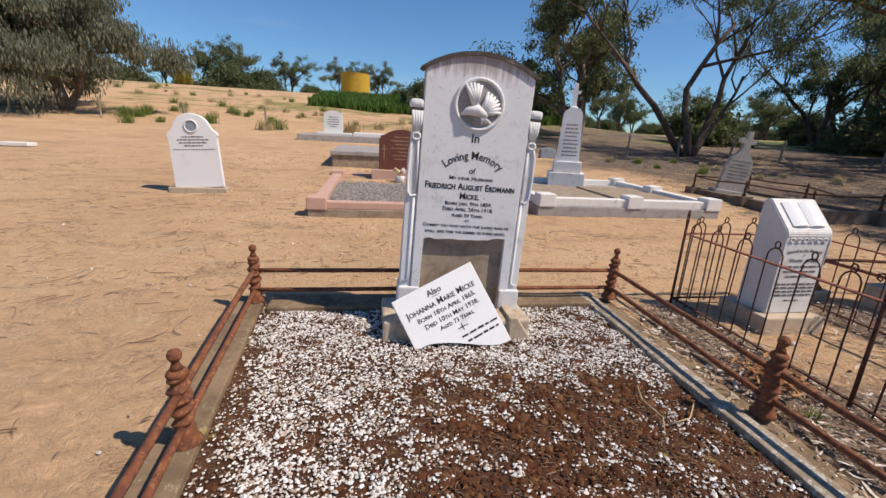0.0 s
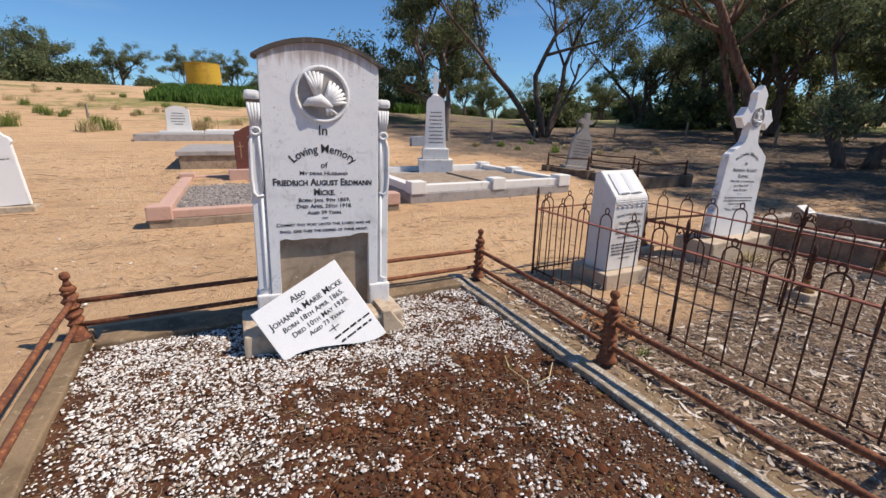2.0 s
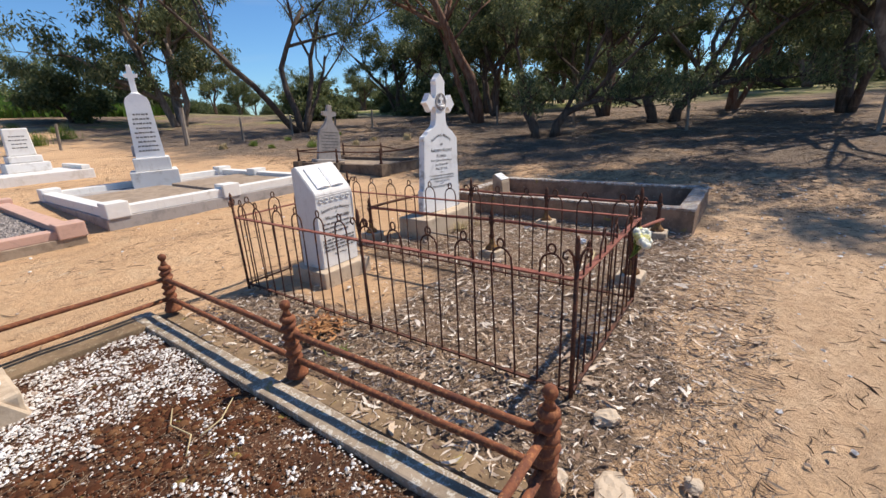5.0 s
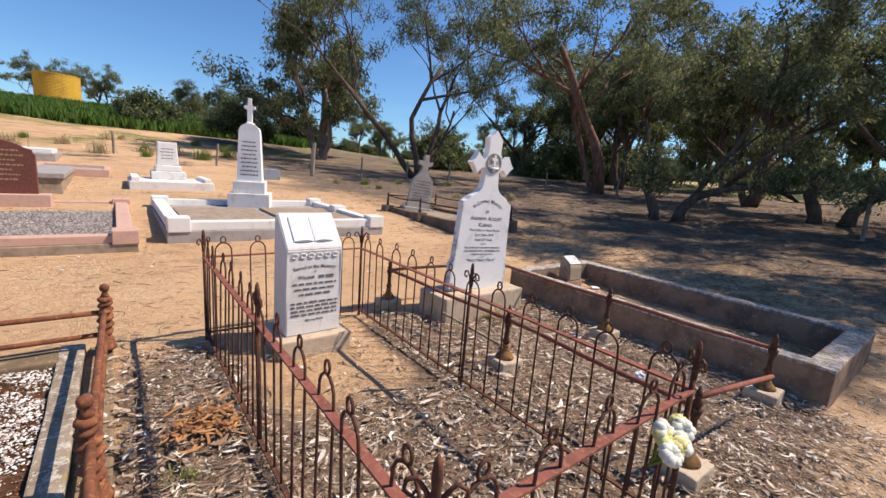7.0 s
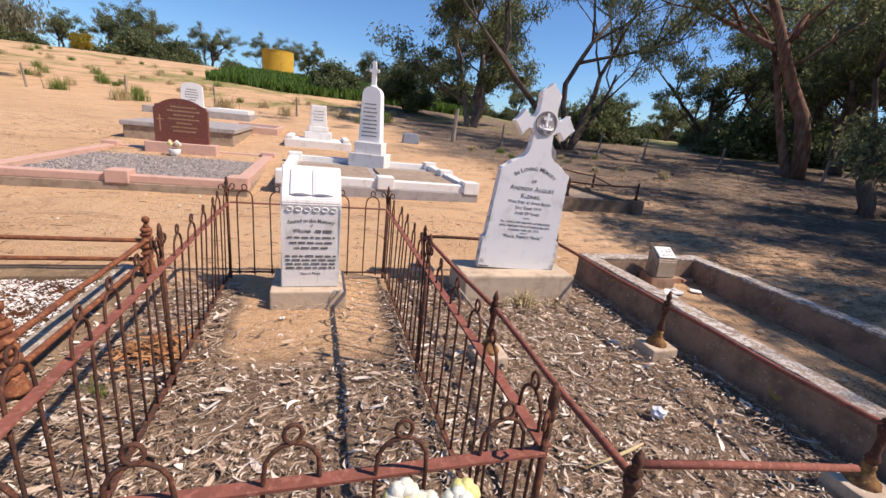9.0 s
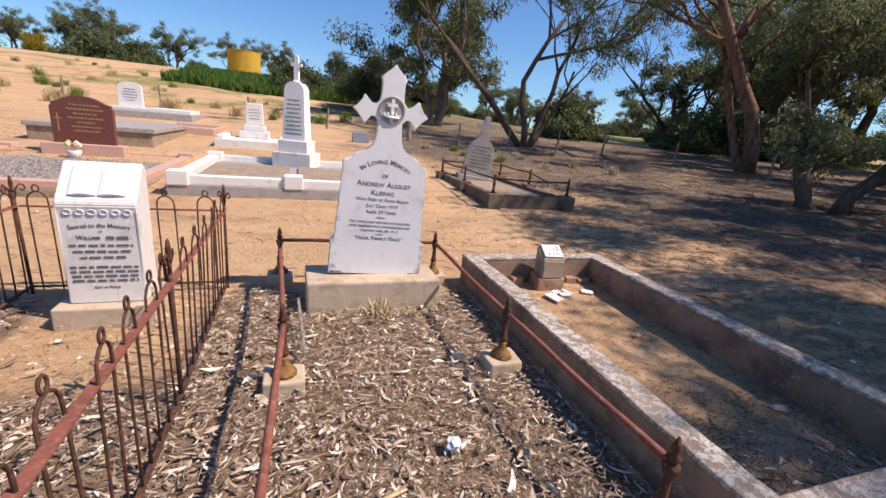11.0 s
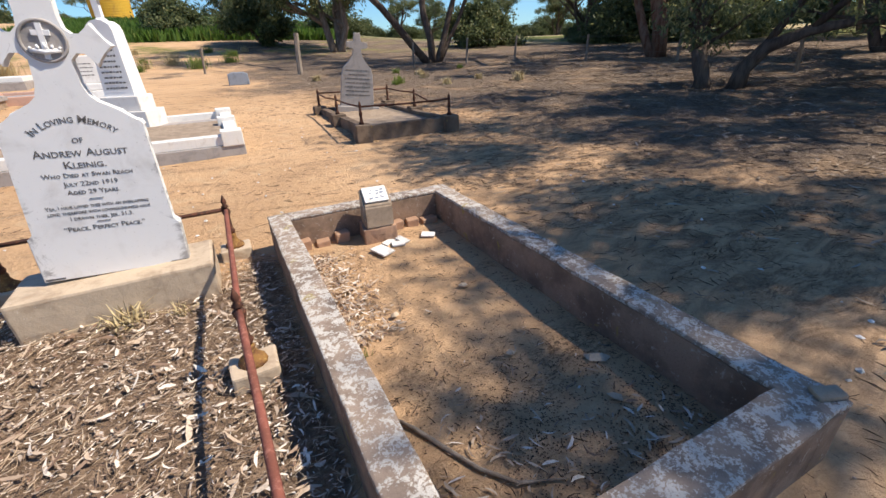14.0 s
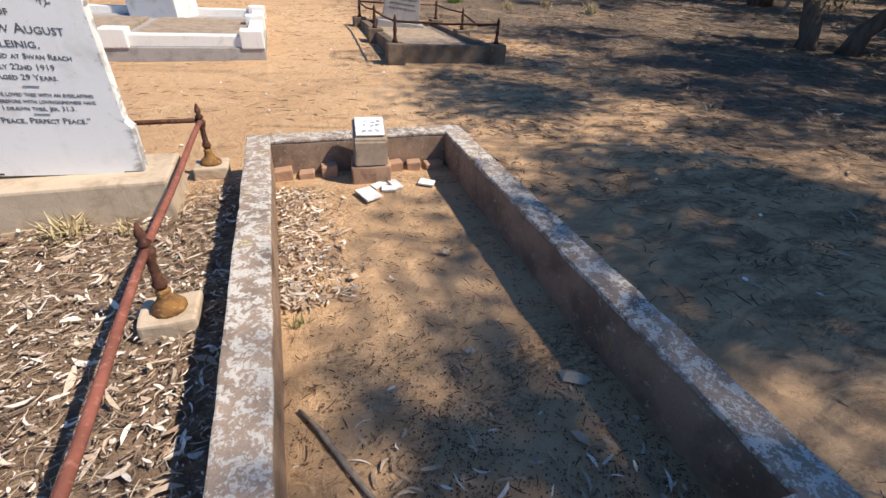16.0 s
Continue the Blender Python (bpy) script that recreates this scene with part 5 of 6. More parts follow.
def weed(x, y, size, material, count, seed, label, name="weed", z=None, spread=0.5):
    rng = random.Random(seed)
    verts, faces = [], []
    for _ in range(count):
        a, lean = rng.uniform(0, math.tau), rng.uniform(0.05, spread)
        h, w = size * rng.uniform(0.4, 1.0), min(size * 0.03, 0.009)
        bx, by = rng.gauss(0, size * 0.24), rng.gauss(0, size * 0.24)
        b = len(verts)
        for u, q in ((0, 1), (0.55, 0.9), (1, 0.1)):
            r = lean * h * u * u
            for s in (-1, 1):
                verts.append((bx + r * math.cos(a) - s * w * q * math.sin(a), by + r * math.sin(a) + s * w * q * math.cos(a), h * u * (1 - 0.3 * lean * u)))
        faces += [(b, b + 1, b + 3, b + 2), (b + 2, b + 3, b + 5, b + 4)]
    me = bpy.data.meshes.new(name)
    me.from_pydata(verts, [], faces)
    me.materials.append(material)
    return tagged(placed(name, me, m=pose(x, y, ground_z(x, y) - 0.01 if z is None else z)), label, "plant", kind="stuff")


rng_d = random.Random(8)
mat = [chip(rng_d, 2.66 + rng_d.gauss(0, 0.11), 2.12 + rng_d.gauss(0, 0.10), 0.02 + rng_d.uniform(0, 0.05), rng_d.uniform(0.05, 0.15), rng_d.uniform(0.008, 0.02)) for _ in range(190)]
scatter("dead_weed", mat, DEAD_ORANGE, "collapsed orange-brown dead weed beside the rail", "plant")
weed(2.52, 1.72, 0.12, WEED, 26, 4, "small green weed at the kerb", spread=1.2)
weed(5.45, 2.70, 0.20, STRAW, 70, 5, "dry straw tuft at the plinth foot", "grass_tuft", spread=1.4)
weed(5.75, 2.66, 0.12, STRAW, 40, 6, "dry straw tuft at the plinth foot", "grass_tuft", spread=1.4)
weed(6.66, 1.62, 0.09, WEED, 20, 7, "small green weed on the sand")
rng_w = random.Random(40)
for k in range(34):
    wx, wy = rng_w.uniform(-17, 9), rng_w.uniform(24, 33)
    weed(wx, wy, rng_w.uniform(0.35, 0.9), WEED if k % 3 else STRAW, 170, 50 + k, "green roadside weed clump by the wire fence", "weed_clump", spread=0.9)
for k in range(44):
    wx, wy = rng_w.uniform(-26, 4), rng_w.uniform(31, 62)
    weed(wx, wy, rng_w.uniform(0.3, 0.8), STRAW if k % 3 else WEED, 120, 150 + k, "dry grass clump on the sandy hillside", "grass_clump", spread=1.0)
for k in range(12):
    wx, wy = rng_w.uniform(9.5, 17), rng_w.uniform(11, 18)
    weed(wx, wy, rng_w.uniform(0.2, 0.45), WEED if k % 2 else STRAW, 110, 90 + k, "low green weed in the leaf litter", "weed_clump", spread=1.0)


def small_finds():
    # cloth flowers tied to the front rail of the enclosure
    t = thing("flower_bunch", pose(3.87, 0.255, -0.035), "faded white and yellow cloth flowers tied to the iron rail", "flowers")
    rng = random.Random(2)
    stems = bmesh.new()
    for k in range(11):
        x, y, z = rng.uniform(-0.10, 0.10), rng.uniform(-0.075, -0.01), 0.60 + rng.uniform(0, 0.15)
        tube([(x * 0.2, 0.012, 0.54), (x * 0.6, y * 0.5, 0.60), (x, y, z)], 0.004, 5, stems)
        bm = bmesh.new()
        for p in range(7):
            a = p * math.tau / 7
            tube([(0, 0, 0), (0.024 * math.cos(a), 0.024 * math.sin(a), 0.014), (0.042 * math.cos(a), 0.042 * math.sin(a), 0.018)], [0.012, 0.026, 0.012], 6, bm)
        part("flower", bm, PETAL if k % 3 else PETAL_YELLOW, t, smooth=True, m=pose(x, y, z, rng.uniform(20, 90), rng.uniform(-40, 40), 0))
    part("stems", stems, WEED, t)
    # crumpled clear plastic
    rngp = random.Random(9)
    bm = bmesh.new()
    bmesh.ops.create_icosphere(bm, subdivisions=2, radius=0.045)
    for v in bm.verts:
        v.co *= rngp.uniform(0.65, 1.15)
        v.co.z *= 0.8
    tagged(part("crumpled_plastic", bm, GLASSY, m=pose(5.55, 1.12, 0.045)), "crumpled clear plastic on the litter", "rubbish")
    lath = box(-0.010, 0.010, 0, 0.78, 0, 0.02, 0.003)
    tagged(part("wood_lath", lath, POST_WOOD, m=pose(4.86, 2.0, 0.09, 3, 0, 3)), "pale weathered wooden lath lying beside the rail", "lath")
    for x, y, s, long, turn in ((2.36, -0.06, 0.085, 1.7, 20), (2.33, 0.20, 0.055, 1.4, 75), (2.60, -0.30, 0.035, 1.3, 10), (2.82, 0.10, 0.05, 1.3, 130)):
        rough_stone = bmesh.new()
        bmesh.ops.create_icosphere(rough_stone, subdivisions=3, radius=1.0)
        for v in rough_stone.verts:
            w = 1 + 0.32 * noise.noise(v.co * 1.3 + Vector((x * 9, y * 9, 0))) + 0.08 * noise.noise(v.co * 4)
            v.co = Vector((v.co.x * s * long * w, v.co.y * s * w, max(-0.03, min(0.028 + 0.01 * noise.noise(v.co * 3), v.co.z * s * 0.8 * w))))
        b = part("rubble_stone", rough_stone, CEMENT_PALE, m=pose(x, y, 0.005, 0, 3, turn))
        tagged(b, "flat pale rubble stone at the kerb corner", "stone", "rubble at the kerb")
    stick = tube([(4.88, 0.82, 0.040), (5.04, 0.85, 0.045), (5.17, 0.88, 0.050), (5.26, 0.91, 0.045)], [0.004, 0.009, 0.010, 0.006], 7)
    tagged(part("fallen_stick", stick, STRAW, smooth=True), "pale dry stick lying on the bark litter", "branch")
    for pts in ([(1.62, 2.05, 0.05), (1.55, 1.9, 0.06), (1.58, 1.75, 0.05), (1.50, 1.62, 0.05)], [(1.85, 1.85, 0.05), (1.72, 1.72, 0.06), (1.60, 1.70, 0.05)]):
        tagged(part("fallen_twig", tube(pts, [0.003, 0.004, 0.004, 0.002][:len(pts)], 5), STRAW, smooth=True), "pale curved twig on the grave bed", "twig", "twigs on the bed")


small_finds()


# ---- graves further off ----
def kerbed_plot(x0, x1, y0, y1, z, h, w, wall_mat, foot_mat, bed_mat, label, bed_label, blocks=()):
    t = thing("kerbed_grave", pose(0, 0, z), label, "grave")
    for a, b, c, d in ((x0, x1, y0, y0 + w), (x0, x1, y1 - w, y1), (x0, x0 + w, y0 + w, y1 - w), (x1 - w, x1, y0 + w, y1 - w)):
        part("footing", worn_box(a - 0.03, b + 0.03, c - 0.03, d + 0.03, -0.25, h * 0.45, 0.6, 0.006, 0.01), foot_mat, t)
        part("kerb", box(a, b, c, d, h * 0.45, h, 0.012), wall_mat, t)
    for bx, by in blocks:
        part("corner_block", box(bx - w * 0.75, bx + w * 0.75, by - w * 0.75, by + w * 0.75, h * 0.4, h + 0.07, 0.015), wall_mat, t)
    part("bed", box(x0 + w, x1 - w, y0 + w, y1 - w, -0.1, h * 0.55), bed_mat, t, bed_label)
    return t


def red_granite_grave():
    z = 0.13
    kerbed_plot(-0.95, 2.5, 6.65, 10.9, z, 0.20, 0.20, PINK_STONE, CEMENT, BLUE_GRAVEL_BED, "pink-kerbed double grave filled with grey gravel", "grey gravel bed",
                ((-0.85, 6.75), (2.4, 6.75), (-0.85, 10.8), (2.4, 10.8), (0.8, 6.75)))
    rng = random.Random(31)
    pieces = [pebble(rng, rng.uniform(-0.75, 2.3), rng.uniform(6.85, 10.7), z + 0.115, rng.uniform(0.012, 0.026)) for _ in range(9000)]
    scatter("grey_gravel", pieces, PEBBLE_GREY, "grey and rust gravel covering the double grave", "gravel")
    t = thing("red_granite_headstone", pose(0.67, 10.35, z + 0.1), "polished red granite headstone with notched shoulders on pink base", "headstone")
    part("base", box(-0.70, 0.70, -0.14, 0.20, 0, 0.27, 0.015), PINK_STONE, t)
    out = [(-0.53, 0.27), (0.53, 0.27), (0.53, 0.98), (0.49, 1.0), (0.49, 1.06), (0.44, 1.06)] + arc(0, 0.52, 0.69, 55, 125, 10) + [(-0.44, 1.06), (-0.49, 1.06), (-0.49, 1.0), (-0.53, 0.98)]
    part("tablet", prism(out, 0, 0.12, 0.008), RED_GRANITE, t)
    bars_of_text([0.5, 0.62, 0.4, 0.6, 0.3, 0.5, 0.44], 0.03, t, 0.06, 1.02, 0.085, GOLD_INK)
    cr = box(-0.42, -0.40, -0.004, 0.002, 0.5, 0.85)
    box(-0.47, -0.35, -0.004, 0.002, 0.74, 0.76, bm=cr)
    part("engraved_cross", cr, GOLD_INK, t)
    v = thing("flower_vase", pose(0.62, 9.95, z + 0.1), "small pot of cream and pink flowers on gravel", "vase")
    part("pot", lathe([(0.09, 0), (0.12, 0.16), (0.11, 0.17)], 12), STONE_WASH, v, smooth=True)
    rng = random.Random(6)
    for k in range(9):
        bm = bmesh.new()
        bmesh.ops.create_icosphere(bm, subdivisions=1, radius=0.055)
        jitter(bm, 0.015, 30)
        part("bloom", bm, (PETAL, PETAL_YELLOW, PINK_STONE)[k % 3], v, m=pose(rng.uniform(-0.12, 0.12), rng.uniform(-0.1, 0.1), 0.2 + rng.uniform(0, 0.13)))


def obelisk_grave():
    z = 0.18
    kerbed_plot(2.92, 6.5, 7.05, 10.55, z, 0.26, 0.20, WHITE_PAINT, GREY_STONE, GREY_STONE, "white-kerbed double grave with cement slabs", "grey cement slabs",
                ((3.05, 7.15), (6.38, 7.15), (3.05, 10.42), (6.38, 10.42), (4.75, 7.15), (6.38, 8.9)))
    for x in (3.2, 4.82):
        s = part("ledger_slab", box(x, x + 1.45, 7.4, 9.55, z + 0.13, z + 0.19, 0.01), CEMENT)
        tagged(s, "plain cement ledger slab in the white-kerbed grave", "grave slab", "slabs of the obelisk grave")
    t = thing("obelisk_monument", pose(4.80, 10.18, z + 0.13, 0, 0, -20), "white marble pillar monument with gabled head and cross", "monument")
    part("lower_base", box(-0.43, 0.43, -0.38, 0.38, 0, 0.33, 0.012), STONE_WASH, t)
    part("upper_base", box(-0.33, 0.33, -0.29, 0.29, 0.33, 0.60, 0.02), STONE_WASH, t)
    bm = bmesh.new()
    low, high, top = (0.26, 0.22, 0.60), (0.215, 0.18, 1.70), 1.86
    v = [bm.verts.new((sx * low[0], sy * low[1], low[2])) for sx, sy in ((-1, -1), (1, -1), (1, 1), (-1, 1))]
    u = [bm.verts.new((sx * high[0], sy * high[1], high[2])) for sx, sy in ((-1, -1), (1, -1), (1, 1), (-1, 1))]
    for i in range(4):
        bm.faces.new((v[i], v[(i + 1) % 4], u[(i + 1) % 4], u[i]))
    bm.faces.new(v[::-1])
    arch_f = [bm.verts.new((0.215 * math.cos(radians(a)), -0.18, 1.70 + 0.17 * math.sin(radians(a)))) for a in (30, 60, 90, 120, 150)]
    arch_b = [bm.verts.new((0.215 * math.cos(radians(a)), 0.18, 1.70 + 0.17 * math.sin(radians(a)))) for a in (30, 60, 90, 120, 150)]
    bm.faces.new([u[0], u[1]] + arch_f)
    bm.faces.new(([u[3], u[2]] + arch_b)[::-1])
    f, b = [u[1]] + arch_f + [u[0]], [u[2]] + arch_b + [u[3]]
    for i in range(len(f) - 1):
        bm.faces.new((f[i], b[i], b[i + 1], f[i + 1]))
    part("pillar", bm, MARBLE_CLEAN, t)
    cr = prism([(-0.055, 1.84), (0.055, 1.84), (0.045, 2.18), (0.12, 2.19), (0.12, 2.25), (0.042, 2.25), (0.038, 2.42), (-0.038, 2.42), (-0.042, 2.25), (-0.12, 2.25), (-0.12, 2.19), (-0.045, 2.18)], -0.04, 0.04, 0.008)
    part("cross", cr, MARBLE_CLEAN, t)
    part("neck", lathe([(0.12, 1.80), (0.1, 1.87), (0.06, 1.90)], 10), MARBLE_CLEAN, t, smooth=True)
    bars_of_text([0.26, 0.30, 0.32, 0.26, 0.34, 0.34, 0.3, 0.36, 0.36], 0.035, t, 0, 1.45, 0.09, INK_GREY, y=-0.225)


def grey_leaning_grave():
    z = 0.22
    t = thing("railed_grave", pose(0, 0, z), "low kerbed grave with broken rusty corner posts and rails", "grave")
    x0, x1, y0, y1 = 8.35, 10.0, 6.85, 10.0
    for a, b, c, d in ((x0, x1, y0, y0 + 0.14), (x0, x1, y1 - 0.14, y1), (x0, x0 + 0.14, y0 + 0.14, y1 - 0.14), (x1 - 0.14, x1, y0 + 0.14, y1 - 0.14)):
        part("kerb", worn_box(a, b, c, d, -0.2, 0.15, 0.5, 0.008, 0.01), SHADED_KERB, t)
    spots = ((x0, y0), (x1, y0), (x0, y1), (x1, y1), (x0, 8.4), (x1, 8.4))
    for bx, by in spots:
        part("corner_block", worn_box(bx - 0.13, bx + 0.13, by - 0.13, by + 0.13, -0.2, 0.19, 0.2, 0.008, 0.012), SHADED_KERB, t)
        part("post", lathe([(0.05, 0.19), (0.03, 0.24), (0.022, 0.3), (0.032, 0.36), (0.02, 0.42), (0.026, 0.5), (0.006, 0.56)], 8), RUST_DARK, t, smooth=True, m=pose(bx, by, 0))
    for (ax, ay), (bx, by), drop in ((spots[0], spots[4], 0.0), (spots[4], spots[2], 0.02), (spots[1], spots[5], 0.1), (spots[5], spots[3], 0.0), (spots[2], spots[3], 0.0), (spots[0], spots[1], 0.0)):
        part("rail", tube([(ax, ay, 0.47), ((ax + bx) / 2, (ay + by) / 2, 0.45 - drop), (bx, by, 0.46)], 0.017, 6), RUST_DARK, t, smooth=True)
    part("bed", box(x0 + 0.14, x1 - 0.14, y0 + 0.14, y1 - 0.14, -0.2, 0.07), CEMENT, t, "rough earth bed")
    s = thing("grey_cross_headstone", pose(9.12, 9.62, z + 0.1, 3, 6.0, -6), "grey weathered headstone with a small cross, leaning", "headstone")
    out = [(-0.38, 0), (0.38, 0), (0.34, 0.72), (0.30, 0.86), (0.16, 1.0), (0.09, 1.12), (0.07, 1.24), (0.22, 1.27), (0.22, 1.37), (0.07, 1.38), (0.06, 1.55), (-0.06, 1.55), (-0.07, 1.38), (-0.22, 1.37), (-0.22, 1.27), (-0.07, 1.24), (-0.09, 1.12), (-0.16, 1.0), (-0.30, 0.86), (-0.34, 0.72)]
    part("tablet", prism(out, 0, 0.1, 0.008), GREY_STONE, s)
    part("footing_stone", box(-0.48, 0.48, -0.08, 0.2, -0.15, 0.06, 0.01), GREY_STONE, s)
    bars_of_text([0.5, 0.4, 0.55, 0.52, 0.55, 0.5, 0.54], 0.026, s, 0, 0.8, 0.085, INK_GREY)


def rounded_headstone():
    z = ground_z(-3.05, 8.2)
    base = part("rounded_plinth", worn_box(-3.56, -2.60, 8.12, 8.42, z - 0.1, z + 0.07, 0.2, 0.006, 0.012), CEMENT_PALE)
    tagged(base, "narrow cement plinth on the sand", "stone base")
    t = thing("rounded_headstone", pose(-3.06, 8.2, z + 0.07, 0, -3.0, 4), "white marble headstone with stepped rounded top and medallion", "headstone")
    right = [(0.40, 0.0), (0.375, 0.86), (0.41, 0.90), (0.39, 0.95), (0.32, 0.99)]
    out = right + arc(0, 0.965, 0.31, 8, 172, 14) + [(-x, q) for x, q in right[::-1]]
    part("tablet", prism(out, 0, 0.1, 0.008), MARBLE_CLEAN, t)
    part("medallion", tube([(0.10 * math.cos(a * math.tau / 18), -0.004, 1.06 + 0.10 * math.sin(a * math.tau / 18)) for a in range(18)], 0.014, 6, closed=True), MARBLE, t, smooth=True)
    part("medallion_field", prism(arc(0, 1.06, 0.085, 0, 330, 11), -0.004, 0.004), SLATE_BLUE, t, "dark carved medallion field")
    bars_of_text([0.34, 0.5, 0.44, 0.3], 0.022, t, 0, 0.87, 0.05, INK_GREY)
    bars_of_text([0.66], 0.010, t, 0, 0.66, 0.05, INK)


def far_graves():
    z = ground_z(-2, 22)
    t = thing("far_white_grave", pose(-1.9, 21.6, z), "white marble grave with upright tablet on stepped plinth", "grave")
    part("plinth", box(-1.4, 2.6, -1.6, 1.0, -0.2, 0.16, 0.02), GREY_STONE, t)
    part("step", box(-0.75, 0.85, -0.1, 0.7, 0.16, 0.26, 0.02), WHITE_PAINT, t)
    part("tablet", prism([(-0.46, 0.26), (0.46, 0.26), (0.43, 1.12)] + arc(0, 0.6, 0.67, 52, 128, 8) + [(-0.43, 1.12)], 0.1, 0.24, 0.01), WHITE_PAINT, t)
    part("ledger", box(1.0, 2.5, -1.3, 0.6, 0.16, 0.32, 0.02), WHITE_PAINT, t)
    bars_of_text([0.4, 0.5, 0.55, 0.5, 0.3], 0.04, t, 0, 0.95, 0.11, INK_GREY, y=0.097)
    z = ground_z(0, 14)
    s = thing("grey_slab_grave", pose(-0.1, 13.8, z), "flat grey cement slab grave", "grave")
    part("footing", box(-1.0, 1.5, -1.7, 1.7, -0.2, 0.22, 0.02), CEMENT, s)
    part("slab", box(-1.05, 1.55, -1.75, 1.75, 0.22, 0.34, 0.02), GREY_STONE, s)
    z = ground_z(3.6, 14.2)
    w = thing("stepped_white_grave", pose(3.55, 14.3, z), "small white headstone on steps with white kerb", "grave")
    part("plinth", box(-0.95, 0.98, -1.25, 0.5, -0.2, 0.16, 0.02), STONE_WASH, w)
    part("kerb", box(-0.9, -0.72, -1.2, 0.4, 0.16, 0.26, 0.02), WHITE_PAINT, w)
    part("kerb", box(0.75, 0.93, -1.2, 0.4, 0.16, 0.26, 0.02), WHITE_PAINT, w)
    part("step", box(-0.42, 0.42, -0.25, 0.4, 0.16, 0.38, 0.02), STONE_WASH, w)
    part("step", box(-0.32, 0.32, -0.15, 0.32, 0.38, 0.55, 0.03), STONE_WASH, w)
    part("tablet", prism([(-0.27, 0.55), (0.27, 0.55), (0.235, 1.2), (-0.235, 1.2)], 0.02, 0.18, 0.02), STONE_WASH, w)
    bars_of_text([0.3, 0.34, 0.28, 0.3], 0.025, w, 0, 1.0, 0.09, INK_GREY, y=0.018)
    z = ground_z(7.2, 17.2)
    b = part("small_grey_headstone", prism([(-0.34, 0), (0.34, 0), (0.32, 0.36), (0.2, 0.42), (-0.2, 0.42), (-0.32, 0.36)], 0, 0.25, 0.02), SLATE_BLUE, m=pose(7.2, 17.1, z - 0.02))
    tagged(b, "small low blue-grey headstone on the sand", "headstone")
    z = ground_z(1.8, 16.5)
    k = thing("low_kerb_grave", pose(1.3, 17.0, z), "low white and pink kerbed grave", "grave")
    for a, c, d, e in ((-0.9, 0.9, -1.4, -1.25), (-0.9, 0.9, 1.25, 1.4), (-0.9, -0.75, -1.25, 1.25), (0.75, 0.9, -1.25, 1.25)):
        part("kerb", box(a, c, d, e, -0.1, 0.17, 0.02), PINK_STONE, k)
    part("bed", box(-0.75, 0.75, -1.25, 1.25, -0.1, 0.08), GREY_STONE, k)
    q = part("white_plaque", worn_box(-0.35, 0.35, -0.2, 0.2, 0, 0.1, 0.2, 0.01, 0.02), WHITE_PAINT, m=pose(-9.6, 13.6, ground_z(-9.6, 13.6)))
    tagged(q, "low white stone plaque on the sand", "plaque")


red_granite_grave()
obelisk_grave()
grey_leaning_grave()
rounded_headstone()
far_graves()


# ---- wire fence, tank ----
def wire_fence(points, tall=()):
    tops = []
    for i, (x, y) in enumerate(points):
        rng = random.Random(i * 7 + int(x * 3))
        h = 1.55 if i in tall else rng.uniform(1.0, 1.15)
        r = 0.11 if i in tall else 0.055
        bm = tube([(0, 0, -0.3), (rng.uniform(-0.01, 0.01), 0, h * 0.5), (rng.uniform(-0.02, 0.02), 0, h)], [r, r * 0.95, r * 0.85], 8)
        p = part("fence_post", bm, POST_WOOD, m=pose(x, y, ground_z(x, y), rng.uniform(-3, 3), rng.uniform(-4, 4), 0))
        tagged(p, "weathered round timber post of the wire fence", "fence post", "posts of the wire fence")
        tops.append((x, y, ground_z(x, y)))
    for a, b in zip(tops, tops[1:]):
        for h in (0.35, 0.65, 0.95):
            pts = [[p + (q - p) * k / 4 for p, q in zip(a, b)] for k in range(5)]
            pts = [(p[0], p[1], ground_z(p[0], p[1]) + h) for p in pts]
            tagged(part("fence_wire", tube(pts, 0.005, 4), WIRE), "thin rusty strand of the wire fence", "fence wire", "strands of the wire fence")


wire_fence([(-22.5, 26.0), (-18.4, 26.0), (-14.2, 26.0), (-10.1, 26.0), (-5.95, 26.0), (-1.8, 25.8), (2.34, 25.3), (6.2, 22.6), (9.75, 19.6), (12.2, 19.4), (14.8, 19.2), (17.4, 18.9), (20.0, 18.6), (21.2, 15.0), (22.2, 11.3), (20.6, 6.5), (19.0, 1.8), (17.8, -3.0)], (8,))


def water_tank():
    x, y = -3.0, 76.5
    z = ground_z(x, y)
    t = thing("water_tank", pose(x, y, z - 0.2), "round yellow-brown corrugated water tank on the hill", "water tank")
    prof = [(2.33, 0.0)]
    for i in range(40):
        prof.append((2.33 + (0.03 if i % 2 else 0.0), 0.05 + 3.5 * i / 40))
    part("shell", lathe(prof + [(2.34, 3.62)], 40), TANK, t)
    part("rim", tube([(2.36 * math.cos(a * math.tau / 40), 2.36 * math.sin(a * math.tau / 40), 3.62) for a in range(40)], 0.05, 6, closed=True), TANK, t)
    part("roof", lathe([(2.30, 3.60), (1.2, 3.72), (0.05, 3.8)], 40), TANK, t)


water_tank()


